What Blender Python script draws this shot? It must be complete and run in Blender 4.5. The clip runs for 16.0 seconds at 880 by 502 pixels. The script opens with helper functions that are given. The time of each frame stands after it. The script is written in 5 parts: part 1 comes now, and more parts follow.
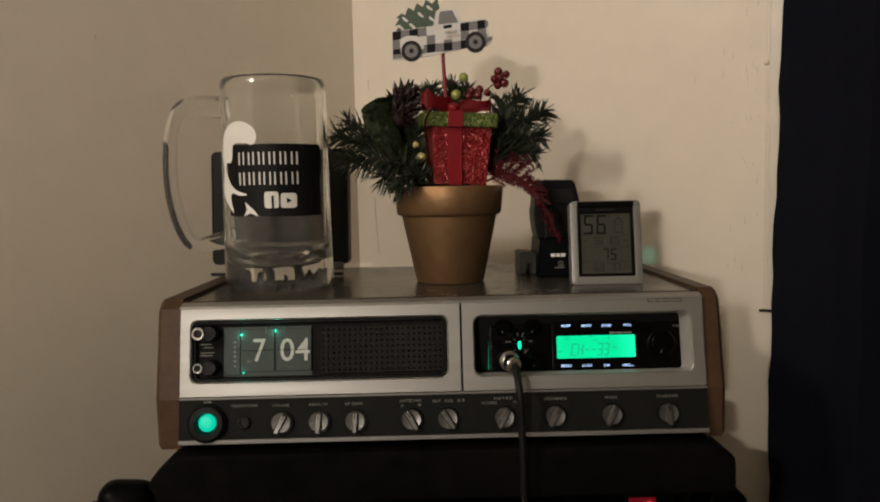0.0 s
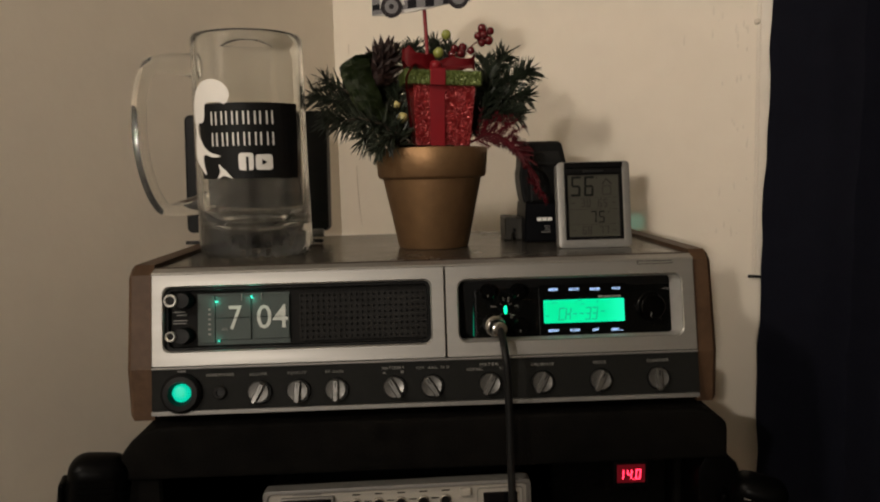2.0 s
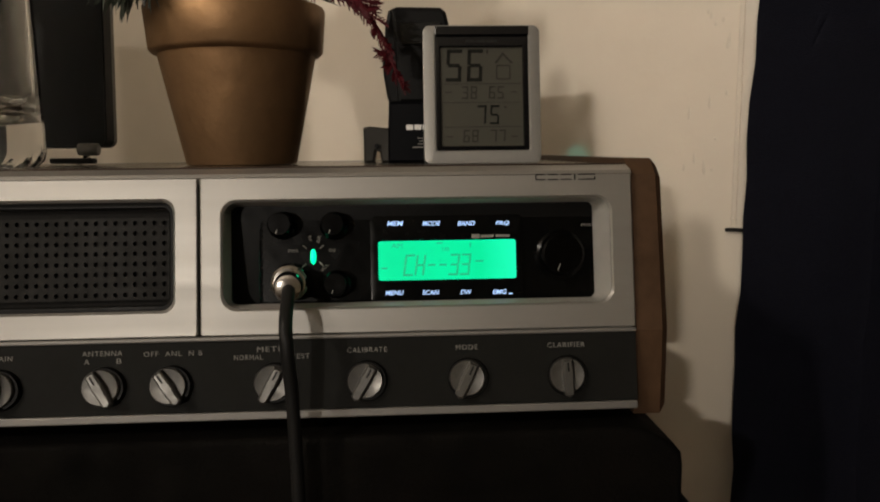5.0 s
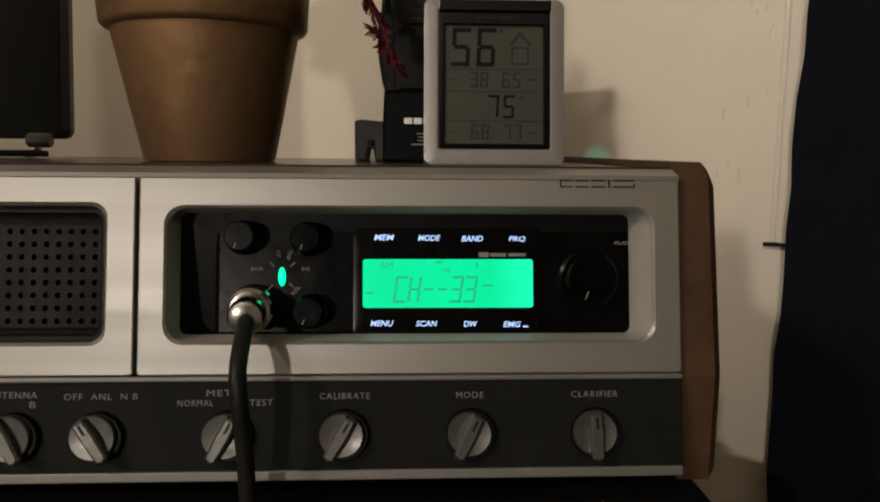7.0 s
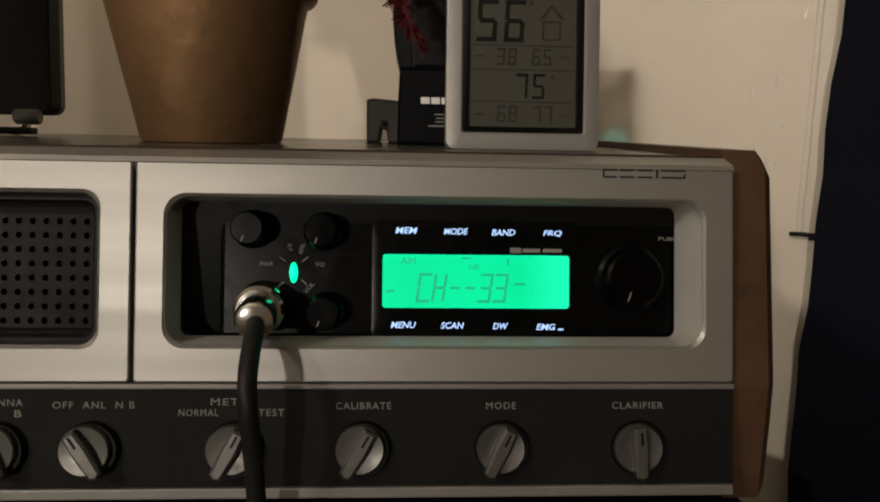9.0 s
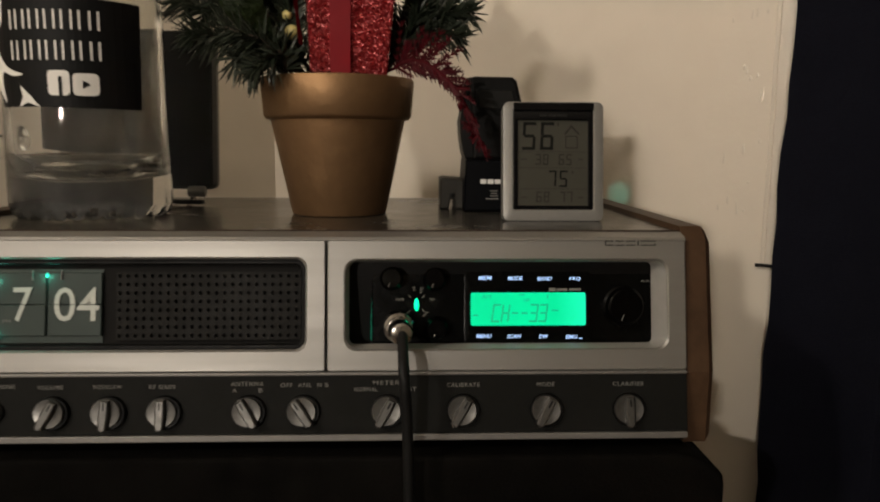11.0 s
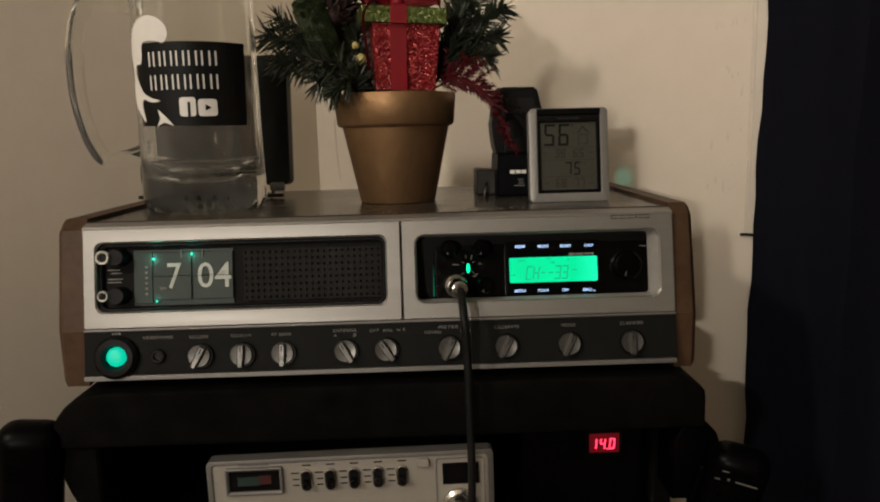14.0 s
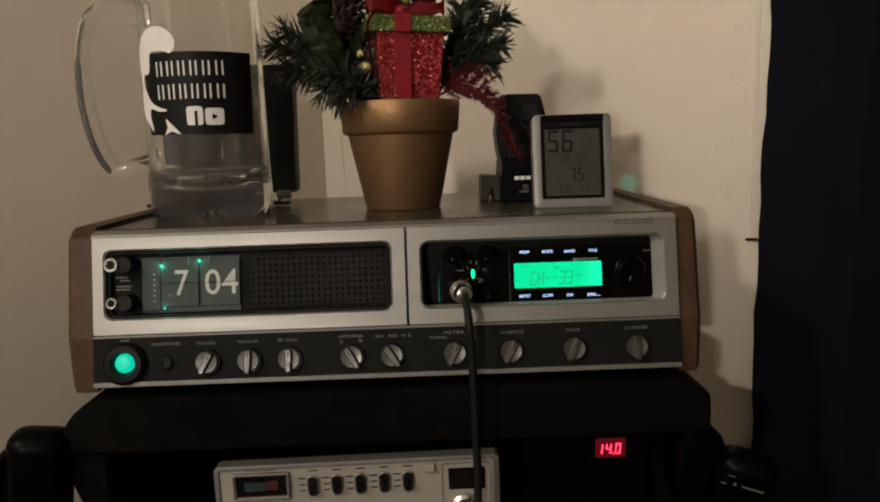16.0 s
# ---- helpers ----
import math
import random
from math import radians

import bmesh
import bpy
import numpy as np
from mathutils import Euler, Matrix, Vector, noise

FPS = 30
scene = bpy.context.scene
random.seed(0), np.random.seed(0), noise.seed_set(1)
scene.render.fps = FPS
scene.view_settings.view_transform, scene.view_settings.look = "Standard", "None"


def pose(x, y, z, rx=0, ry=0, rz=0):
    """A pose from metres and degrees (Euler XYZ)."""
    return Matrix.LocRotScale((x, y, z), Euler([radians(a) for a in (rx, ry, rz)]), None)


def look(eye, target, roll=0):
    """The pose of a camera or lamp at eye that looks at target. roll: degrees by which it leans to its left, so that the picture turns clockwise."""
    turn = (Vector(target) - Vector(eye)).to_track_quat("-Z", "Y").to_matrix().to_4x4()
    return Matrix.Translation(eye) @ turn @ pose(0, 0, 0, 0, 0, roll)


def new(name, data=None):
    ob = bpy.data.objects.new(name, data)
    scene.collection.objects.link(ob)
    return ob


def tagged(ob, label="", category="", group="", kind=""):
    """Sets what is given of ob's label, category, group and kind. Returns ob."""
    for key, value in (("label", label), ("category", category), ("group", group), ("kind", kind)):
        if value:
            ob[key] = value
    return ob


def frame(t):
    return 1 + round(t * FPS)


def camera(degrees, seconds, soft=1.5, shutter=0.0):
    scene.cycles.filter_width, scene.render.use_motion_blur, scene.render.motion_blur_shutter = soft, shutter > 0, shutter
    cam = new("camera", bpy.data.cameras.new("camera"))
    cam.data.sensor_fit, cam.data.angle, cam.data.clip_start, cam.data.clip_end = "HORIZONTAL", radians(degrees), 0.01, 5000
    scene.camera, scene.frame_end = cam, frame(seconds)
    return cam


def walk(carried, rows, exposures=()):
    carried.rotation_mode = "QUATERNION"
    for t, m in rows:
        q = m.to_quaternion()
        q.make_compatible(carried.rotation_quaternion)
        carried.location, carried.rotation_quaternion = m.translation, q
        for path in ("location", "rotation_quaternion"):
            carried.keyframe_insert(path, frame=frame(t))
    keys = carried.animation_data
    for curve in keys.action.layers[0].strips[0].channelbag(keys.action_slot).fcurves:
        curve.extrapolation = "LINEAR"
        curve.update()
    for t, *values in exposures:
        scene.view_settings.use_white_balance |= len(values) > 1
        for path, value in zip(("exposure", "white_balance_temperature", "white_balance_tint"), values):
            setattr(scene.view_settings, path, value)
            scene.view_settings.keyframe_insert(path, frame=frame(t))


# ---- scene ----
cam = camera(62.0, 16.0, soft=2.0, shutter=0.4)
PATH = [
    (0, (-0.017, -0.592, 1.231), (0.007, 1.401, 1.07), -1.2),
    (0.5, (-0.014, -0.585, 1.225), (0.02, 1.408, 1.052), -1.1),
    (1, (-0.015, -0.578, 1.221), (0.032, 1.413, 1.035), -1.1),
    (1.5, (-0.016, -0.579, 1.22), (0.041, 1.411, 1.027), -1.3),
    (2, (-0.015, -0.57, 1.216), (0.048, 1.416, 0.994), -1.5),
    (2.5, (0.0, -0.516, 1.2), (0.091, 1.467, 0.954), -1.5),
    (3, (0.016, -0.443, 1.19), (0.142, 1.537, 0.941), -1.4),
    (3.5, (0.027, -0.379, 1.172), (0.188, 1.597, 0.905), -0.9),
    (4, (0.048, -0.344, 1.152), (0.215, 1.63, 0.876), -0.4),
    (4.5, (0.081, -0.333, 1.15), (0.219, 1.643, 0.873), -0.4),
    (5, (0.1, -0.328, 1.149), (0.209, 1.65, 0.876), -0.6),
    (7.5, (0.106, -0.244, 1.148), (0.21, 1.734, 0.875), 0.9),
    (8, (0.101, -0.232, 1.151), (0.217, 1.742, 0.855), 1.4),
    (8.2, (0.099, -0.226, 1.149), (0.214, 1.744, 0.825), 1.3),
    (10.3, (0.081, -0.301, 1.166), (0.184, 1.668, 0.833), 0.9),
    (10.5, (0.072, -0.334, 1.175), (0.153, 1.642, 0.874), 0.9),
    (11, (0.056, -0.391, 1.191), (0.127, 1.587, 0.903), 0.3),
    (11.5, (0.044, -0.434, 1.204), (0.091, 1.545, 0.914), -0.2),
    (12, (0.033, -0.465, 1.208), (0.091, 1.511, 0.91), -0.6),
    (12.5, (0.024, -0.496, 1.211), (0.078, 1.481, 0.911), -0.8),
    (13, (0.025, -0.508, 1.208), (0.083, 1.464, 0.883), -1.0),
    (13.5, (0.022, -0.52, 1.206), (0.073, 1.453, 0.886), -1.2),
    (14, (0.024, -0.524, 1.203), (0.067, 1.45, 0.879), -1.5),
    (14.5, (0.027, -0.528, 1.205), (0.063, 1.445, 0.88), -1.7),
    (15, (0.027, -0.531, 1.205), (0.051, 1.442, 0.881), -1.9),
    (15.5, (0.028, -0.528, 1.201), (0.049, 1.446, 0.879), -1.9),
    (16, (0.026, -0.528, 1.202), (0.049, 1.449, 0.9), -1.9),
]
walk(cam, [(t, look(eye, target, roll)) for t, eye, target, roll in PATH])
# two small room lamps behind the camera, both turned away from the radio: one at eye height that points at the ceiling, one high up that points at the side wall
LAMP_COLOUR = (1.0, 0.895, 0.775)
LAMPS = [("standing_lamp_light", (-0.66, -2.10, 1.37), 0.085, 30.0, (-0.50, -1.20, 2.90)), ("ceiling_lamp_light", (-1.30, -1.45, 2.24), 0.17, 22.0, (-1.65, 0.00, 1.60))]
LCD_GLOW = 0.72

# ---------------------------------------------------------------- light
world = bpy.data.worlds.new("room_air")
scene.world = world
world.use_nodes = True
world.node_tree.nodes["Background"].inputs[0].default_value = (0.9, 0.72, 0.5, 1)
world.node_tree.nodes["Background"].inputs[1].default_value = 0.0

for name, place, size, power, aim in LAMPS:
    lamp = new(name, bpy.data.lights.new(name, "AREA"))
    lamp.data.shape = "DISK"
    lamp.data.energy = power
    lamp.data.color = LAMP_COLOUR
    lamp.data.size = size
    lamp.matrix_world = look(place, aim)
# unseen spot lamp added behind the radio for a teal light patch on the wall
patch_lamp = new("teal_patch_light", bpy.data.lights.new("teal_patch_light", "SPOT"))
patch_lamp.data.energy, patch_lamp.data.color, patch_lamp.data.spot_size, patch_lamp.data.spot_blend, patch_lamp.data.shadow_soft_size = 0.020, (0.1, 1.0, 0.85), radians(30), 0.9, 0.002
patch_lamp.matrix_world = look((0.241, 0.330, 1.149), (0.2745, 0.380, 1.1405))
scene.view_settings.exposure = 0.0


# ---------------------------------------------------------------- materials
def material(name, colour, rough=0.5, metal=0.0, second=None, scale=40.0, mix=0.5, bump=0.0, bump_scale=None, rough_var=0.0,
             stretch=(1, 1, 1), coat=0.0, spec=0.5):
    """Principled surface with two scales of colour variation, roughness variation and fine relief."""
    m = bpy.data.materials.new(name)
    m.use_nodes = True
    nt = m.node_tree
    b = nt.nodes["Principled BSDF"]
    b.inputs["Roughness"].default_value = rough
    b.inputs["Metallic"].default_value = metal
    b.inputs["Coat Weight"].default_value = coat
    b.inputs["Specular IOR Level"].default_value = spec
    co = nt.nodes.new("ShaderNodeTexCoord")
    mp = nt.nodes.new("ShaderNodeMapping")
    mp.inputs["Scale"].default_value = stretch
    nt.links.new(co.outputs["Object"], mp.inputs["Vector"])
    second = second or tuple(c * 0.8 for c in colour)
    big = nt.nodes.new("ShaderNodeTexNoise")
    big.inputs["Scale"].default_value = scale * 0.12
    big.inputs["Detail"].default_value = 3
    small = nt.nodes.new("ShaderNodeTexNoise")
    small.inputs["Scale"].default_value = scale
    small.inputs["Detail"].default_value = 5
    for n in (big, small):
        nt.links.new(mp.outputs[0], n.inputs["Vector"])
    add = nt.nodes.new("ShaderNodeMath")
    add.operation = "ADD"
    nt.links.new(big.outputs["Fac"], add.inputs[0])
    nt.links.new(small.outputs["Fac"], add.inputs[1])
    span = nt.nodes.new("ShaderNodeMapRange")
    span.inputs["From Min"].default_value = 0.7
    span.inputs["From Max"].default_value = 1.3
    span.inputs["To Max"].default_value = mix
    nt.links.new(add.outputs[0], span.inputs["Value"])
    mx = nt.nodes.new("ShaderNodeMix")
    mx.data_type = "RGBA"
    mx.inputs[6].default_value = (*colour, 1)
    mx.inputs[7].default_value = (*second, 1)
    nt.links.new(span.outputs[0], mx.inputs[0])
    nt.links.new(mx.outputs[2], b.inputs["Base Color"])
    if rough_var:
        rr = nt.nodes.new("ShaderNodeMapRange")
        rr.inputs["From Min"].default_value = 0.7
        rr.inputs["From Max"].default_value = 1.3
        rr.inputs["To Min"].default_value = max(0.02, rough - rough_var)
        rr.inputs["To Max"].default_value = min(1, rough + rough_var)
        nt.links.new(add.outputs[0], rr.inputs["Value"])
        nt.links.new(rr.outputs[0], b.inputs["Roughness"])
    if bump:
        tex = nt.nodes.new("ShaderNodeTexNoise")
        tex.inputs["Scale"].default_value = bump_scale or scale
        tex.inputs["Detail"].default_value = 6
        nt.links.new(mp.outputs[0], tex.inputs["Vector"])
        bp = nt.nodes.new("ShaderNodeBump")
        bp.inputs["Strength"].default_value = bump
        bp.inputs["Distance"].default_value = 0.002
        nt.links.new(tex.outputs["Fac"], bp.inputs["Height"])
        nt.links.new(bp.outputs[0], b.inputs["Normal"])
    return m


def glow(name, colour, strength, second=None, scale=60.0):
    """A surface that gives off light, slightly uneven like a back-lit panel."""
    m = bpy.data.materials.new(name)
    m.use_nodes = True
    nt = m.node_tree
    b = nt.nodes["Principled BSDF"]
    b.inputs["Base Color"].default_value = (*[c * 0.3 for c in colour], 1)
    b.inputs["Emission Strength"].default_value = strength
    if second:
        co = nt.nodes.new("ShaderNodeTexCoord")
        tex = nt.nodes.new("ShaderNodeTexNoise")
        tex.inputs["Scale"].default_value = scale
        nt.links.new(co.outputs["Object"], tex.inputs["Vector"])
        mx = nt.nodes.new("ShaderNodeMix")
        mx.data_type = "RGBA"
        mx.inputs[6].default_value = (*colour, 1)
        mx.inputs[7].default_value = (*second, 1)
        nt.links.new(tex.outputs["Fac"], mx.inputs[0])
        nt.links.new(mx.outputs[2], b.inputs["Emission Color"])
    else:
        b.inputs["Emission Color"].default_value = (*colour, 1)
    return m


def glitter(name, colour, second):
    """Flakes of glitter: each cell has its own tone and its own tilt."""
    m = material(name, colour, 0.3, second=second, scale=300, mix=1.0, spec=0.5)
    nt = m.node_tree
    b = nt.nodes["Principled BSDF"]
    co = nt.nodes.new("ShaderNodeTexCoord")
    vo = nt.nodes.new("ShaderNodeTexVoronoi")
    vo.inputs["Scale"].default_value = 1250
    nt.links.new(co.outputs["Object"], vo.inputs["Vector"])
    tilt = nt.nodes.new("ShaderNodeVectorMath")
    tilt.operation = "MULTIPLY_ADD"
    tilt.inputs[1].default_value = (1.2, 1.2, 1.2)
    tilt.inputs[2].default_value = (-0.6, -0.6, -0.6)
    nt.links.new(vo.outputs["Color"], tilt.inputs[0])
    geo = nt.nodes.new("ShaderNodeNewGeometry")
    add = nt.nodes.new("ShaderNodeVectorMath")
    add.operation = "ADD"
    nt.links.new(geo.outputs["Normal"], add.inputs[0])
    nt.links.new(tilt.outputs[0], add.inputs[1])
    nrm = nt.nodes.new("ShaderNodeVectorMath")
    nrm.operation = "NORMALIZE"
    nt.links.new(add.outputs[0], nrm.inputs[0])
    nt.links.new(nrm.outputs[0], b.inputs["Normal"])
    b.inputs["Metallic"].default_value = 0.35
    b.inputs["Roughness"].default_value = 0.28
    return m


def glass(name, colour=(0.97, 0.985, 0.96), rough=0.0, ior=1.5):
    m = bpy.data.materials.new(name)
    m.use_nodes = True
    b = m.node_tree.nodes["Principled BSDF"]
    b.inputs["Base Color"].default_value = (*colour, 1)
    b.inputs["Roughness"].default_value = rough
    b.inputs["IOR"].default_value = ior
    # slightly lower transmission in upright streaks dulls the clear glass a little
    nt = m.node_tree
    co, stretch, noise, dulling = (nt.nodes.new(q) for q in ("ShaderNodeTexCoord", "ShaderNodeMapping", "ShaderNodeTexNoise", "ShaderNodeMapRange"))
    stretch.inputs["Scale"].default_value = (60, 60, 9)
    noise.inputs["Scale"].default_value, noise.inputs["Detail"].default_value = 1.0, 4.0
    dulling.inputs["From Min"].default_value, dulling.inputs["From Max"].default_value = 0.35, 0.68
    dulling.inputs["To Min"].default_value, dulling.inputs["To Max"].default_value = 0.998, 0.972
    nt.links.new(co.outputs["Object"], stretch.inputs[0])
    nt.links.new(stretch.outputs[0], noise.inputs["Vector"])
    nt.links.new(noise.outputs[0], dulling.inputs["Value"])
    nt.links.new(dulling.outputs[0], b.inputs["Transmission Weight"])
    return m


M_WALL = material("cream_gloss_paint", (0.73, 0.665, 0.565), 0.45, second=(0.66, 0.60, 0.508), scale=28, mix=0.5, bump=0.22, bump_scale=60, rough_var=0.14, spec=0.2)
M_TRIM = material("cream_trim_paint", (0.68, 0.62, 0.53), 0.35, scale=40, mix=0.4, bump=0.2, bump_scale=70)
M_FLOOR = material("brown_carpet", (0.16, 0.12, 0.09), 0.95, scale=200, bump=0.6)
M_CEIL = material("unseen_shell_paint", (0.50, 0.46, 0.40), 0.8, scale=30, bump=0.3)
M_CURTAIN = material("navy_curtain_cloth", (0.0175, 0.0185, 0.0285), 0.95, second=(0.0120, 0.0130, 0.0205), scale=300, bump=0.5, bump_scale=900, spec=0.02)
M_WOOD = material("walnut_veneer", (0.074, 0.041, 0.022), 0.5, second=(0.038, 0.020, 0.010), scale=160, mix=0.8, bump=0.12, stretch=(1, 0.12, 1), spec=0.2)
M_SILVER = material("satin_aluminium", (0.285, 0.277, 0.262), 0.43, metal=0.72, second=(0.242, 0.235, 0.222), scale=120, mix=0.7, rough_var=0.06, stretch=(0.05, 1, 1), bump=0.02, bump_scale=600, spec=0.22)
M_EDGE = material("dull_aluminium_edge", (0.185, 0.179, 0.17), 0.5, metal=0.5, second=(0.13, 0.126, 0.12), scale=150, mix=0.6, stretch=(0.1, 1, 1), spec=0.22)
M_TOP = material("bronze_grey_top_sheet", (0.056, 0.050, 0.042), 0.24, second=(0.046, 0.041, 0.035), metal=0.2, scale=60, mix=0.6, rough_var=0.05)
M_PANEL = material("charcoal_control_panel", (0.0098, 0.0100, 0.0092), 0.6, second=(0.0076, 0.0078, 0.0072), scale=300, mix=0.7, rough_var=0.05, spec=0.07)
M_BLACK = material("black_plastic", (0.0042, 0.0042, 0.0042), 0.45, second=(0.0028, 0.0028, 0.0028), scale=200, rough_var=0.1, spec=0.14)
M_GLOSS = material("gloss_black_plastic", (0.004, 0.004, 0.0045), 0.14, scale=100, rough_var=0.05, spec=0.25)
M_DULL = material("dark_recess_plastic", (0.0075, 0.0072, 0.0068), 0.7, scale=200, spec=0.1)
M_GRILLE = material("dark_grey_grille", (0.0112, 0.0108, 0.0101), 0.6, second=(0.0085, 0.0082, 0.0076), scale=200, rough_var=0.1, spec=0.12)
M_VINYL = material("black_textured_vinyl", (0.0044, 0.0039, 0.0033), 0.7, second=(0.0018, 0.0016, 0.0014), scale=60, mix=1.0, bump=0.35, bump_scale=700, rough_var=0.15, spec=0.04)
M_KNOB = material("spun_aluminium_knob", (0.135, 0.132, 0.125), 0.40, metal=0.75, second=(0.075, 0.073, 0.070), scale=260, mix=0.8, rough_var=0.1, spec=0.25)
M_CHROME = material("worn_chrome", (0.50, 0.48, 0.45), 0.20, metal=1.0, scale=200, mix=0.4, rough_var=0.08)
M_INK = material("pale_grey_ink", (0.205, 0.20, 0.187), 0.6, spec=0.2)
M_WHITE = material("white_ink", (0.78, 0.77, 0.74), 0.5)
M_FLIP = material("flip_digit_white", (0.50, 0.53, 0.49), 0.5, spec=0.2)
# lifted teal-grey tone: cover haze and lamp tint are put into the flap colour
M_FLAP = material("flip_flap_haze_grey", (0.037, 0.051, 0.046), 0.42, second=(0.028, 0.040, 0.036), scale=100, spec=0.15)
M_GOLD = material("gold_painted_clay", (0.275, 0.163, 0.080), 0.5, metal=0.75, second=(0.195, 0.112, 0.055), scale=45, mix=0.9, bump=0.3, bump_scale=110, rough_var=0.1, spec=0.3)
M_SOIL = material("dark_moss", (0.010, 0.010, 0.006), 0.95, scale=150, bump=0.9, spec=0.05)
M_PINE = material("pine_green_pvc", (0.011, 0.018, 0.009), 0.42, second=(0.034, 0.041, 0.028), scale=180, mix=0.9, spec=0.55)
M_STEM = material("brown_twig", (0.045, 0.028, 0.018), 0.8, scale=150)
M_CONE = material("pine_cone_scale", (0.034, 0.016, 0.013), 0.6, second=(0.006, 0.0035, 0.0035), scale=260, mix=1.0, spec=0.25)
M_REDG = glitter("red_glitter", (0.27, 0.014, 0.017), (0.15, 0.006, 0.008))
M_GREENG = glitter("green_glitter", (0.115, 0.15, 0.035), (0.05, 0.07, 0.014))
M_RIBBON = material("red_satin_ribbon", (0.22, 0.006, 0.012), 0.42, second=(0.15, 0.003, 0.008), scale=60, rough_var=0.1, spec=0.3)
M_BERRY = material("dark_red_berry", (0.105, 0.008, 0.011), 0.22, second=(0.06, 0.004, 0.007), scale=80)
M_LIME = material("green_bead", (0.28, 0.30, 0.07), 0.25, second=(0.2, 0.23, 0.05), scale=80)
M_YELLOW = material("pale_yellow_bead", (0.50, 0.43, 0.17), 0.3, scale=80)
M_FERN = material("red_fern_sprig", (0.070, 0.004, 0.008), 0.5, second=(0.028, 0.002, 0.0035), scale=150, mix=0.9, spec=0.12)
M_LEAF = material("green_ribbon_leaf", (0.031, 0.047, 0.014), 0.36, second=(0.011, 0.020, 0.007), scale=140, mix=1.0, bump=0.8, bump_scale=500, spec=0.35)
M_PAPER = material("printed_white_card", (0.62, 0.60, 0.57), 0.7, scale=120, mix=0.3)
M_GREYP = material("printed_grey_card", (0.19, 0.185, 0.19), 0.7, scale=120, mix=0.3, spec=0.15)
M_BLACKP = material("printed_black_card", (0.012, 0.011, 0.014), 0.7, scale=120, spec=0.1)
M_TREEP = material("printed_green_card", (0.085, 0.115, 0.088), 0.7, second=(0.06, 0.085, 0.065), scale=150, spec=0.15)
M_TIRE = material("printed_tyre_card", (0.030, 0.026, 0.028), 0.7, scale=100, spec=0.1)
M_THERMO = material("silver_plastic", (0.235, 0.23, 0.217), 0.42, metal=0.4, scale=120, mix=0.4, rough_var=0.06, spec=0.3)
M_LCDG = material("grey_lcd_glass", (0.052, 0.051, 0.041), 0.3, second=(0.044, 0.043, 0.035), scale=50, spec=0.25)
M_SEG = material("lcd_segment", (0.008, 0.008, 0.0065), 0.5, spec=0.1)
M_SEGF = material("faint_lcd_segment", (0.030, 0.029, 0.024), 0.5, spec=0.1)
M_CASE = material("grey_plastic_base", (0.011, 0.0107, 0.010), 0.5, scale=150, spec=0.15)
M_NAVYB = material("dark_navy_card", (0.0016, 0.0018, 0.0028), 0.45, scale=100, spec=0.08)
M_SCREEN = material("dark_glass_screen", (0.010, 0.010, 0.0102), 0.42, scale=20, rough_var=0.06, spec=0.10)
M_GREYSIDE = material("grey_metal_side", (0.16, 0.155, 0.145), 0.5, metal=0.3, scale=100, spec=0.3)
M_DECAL = material("black_mug_print", (0.006, 0.006, 0.006), 0.5, spec=0.12)
M_DECALW = material("white_mug_print", (0.70, 0.68, 0.64), 0.5)
M_CBFACE = material("cream_silver_faceplate", (0.33, 0.31, 0.275), 0.5, metal=0.25, second=(0.27, 0.255, 0.225), scale=140, stretch=(0.1, 1, 1), spec=0.22)
M_RUBBER = material("black_rubber_cable", (0.007, 0.007, 0.007), 0.5, scale=200, spec=0.2)
M_GLASS = glass("clear_mug_glass", (0.985, 0.992, 0.972), 0.015, 1.47)
G_LCD = glow("green_backlit_lcd", (0.0, 0.64, 0.255), LCD_GLOW * 1.6, second=(0.0, 0.83, 0.36), scale=40)
nt = G_LCD.node_tree
nt.nodes["Principled BSDF"].inputs["Specular IOR Level"].default_value = 0.1
nt.nodes["Principled BSDF"].inputs["Base Color"].default_value = (0.0, 0.03, 0.015, 1)
lcd_co, lcd_sep, lcd_ramp, lcd_mix = (nt.nodes.new(q) for q in ("ShaderNodeTexCoord", "ShaderNodeSeparateXYZ", "ShaderNodeMapRange", "ShaderNodeMix"))
lcd_mix.data_type = "RGBA"
lcd_mix.inputs[7].default_value = (0.02, 1.05, 0.58, 1)
lcd_ramp.inputs["From Min"].default_value, lcd_ramp.inputs["From Max"].default_value, lcd_ramp.inputs["To Max"].default_value = 0.140, 0.161, 0.6
nt.links.new(lcd_co.outputs["Object"], lcd_sep.inputs[0])
nt.links.new(lcd_sep.outputs[0], lcd_ramp.inputs["Value"])
nt.links.new(lcd_ramp.outputs[0], lcd_mix.inputs[0])
nt.links.new(nt.nodes["Principled BSDF"].inputs["Emission Color"].links[0].from_socket, lcd_mix.inputs[6])
nt.links.new(lcd_mix.outputs[2], nt.nodes["Principled BSDF"].inputs["Emission Color"])
G_LCDSEG = glow("dim_lcd_segment", (0.0, 0.46, 0.20), LCD_GLOW * 1.15)
G_LAMP = glow("green_jewel_lamp", (0.0, 0.58, 0.37), 1.0)
G_LED = glow("green_led", (0.0, 0.75, 0.30), 2.2)
G_GLINT = glow("green_edge_glint", (0.0, 0.30, 0.16), 0.55)
G_KEYS = glow("blue_white_key_legend", (0.42, 0.62, 1.0), 1.1)
G_RED = glow("red_seven_segment", (1.0, 0.03, 0.075), 4.2)
G_REDHALO = glow("red_digit_halo", (0.5, 0.0, 0.02), 0.10)
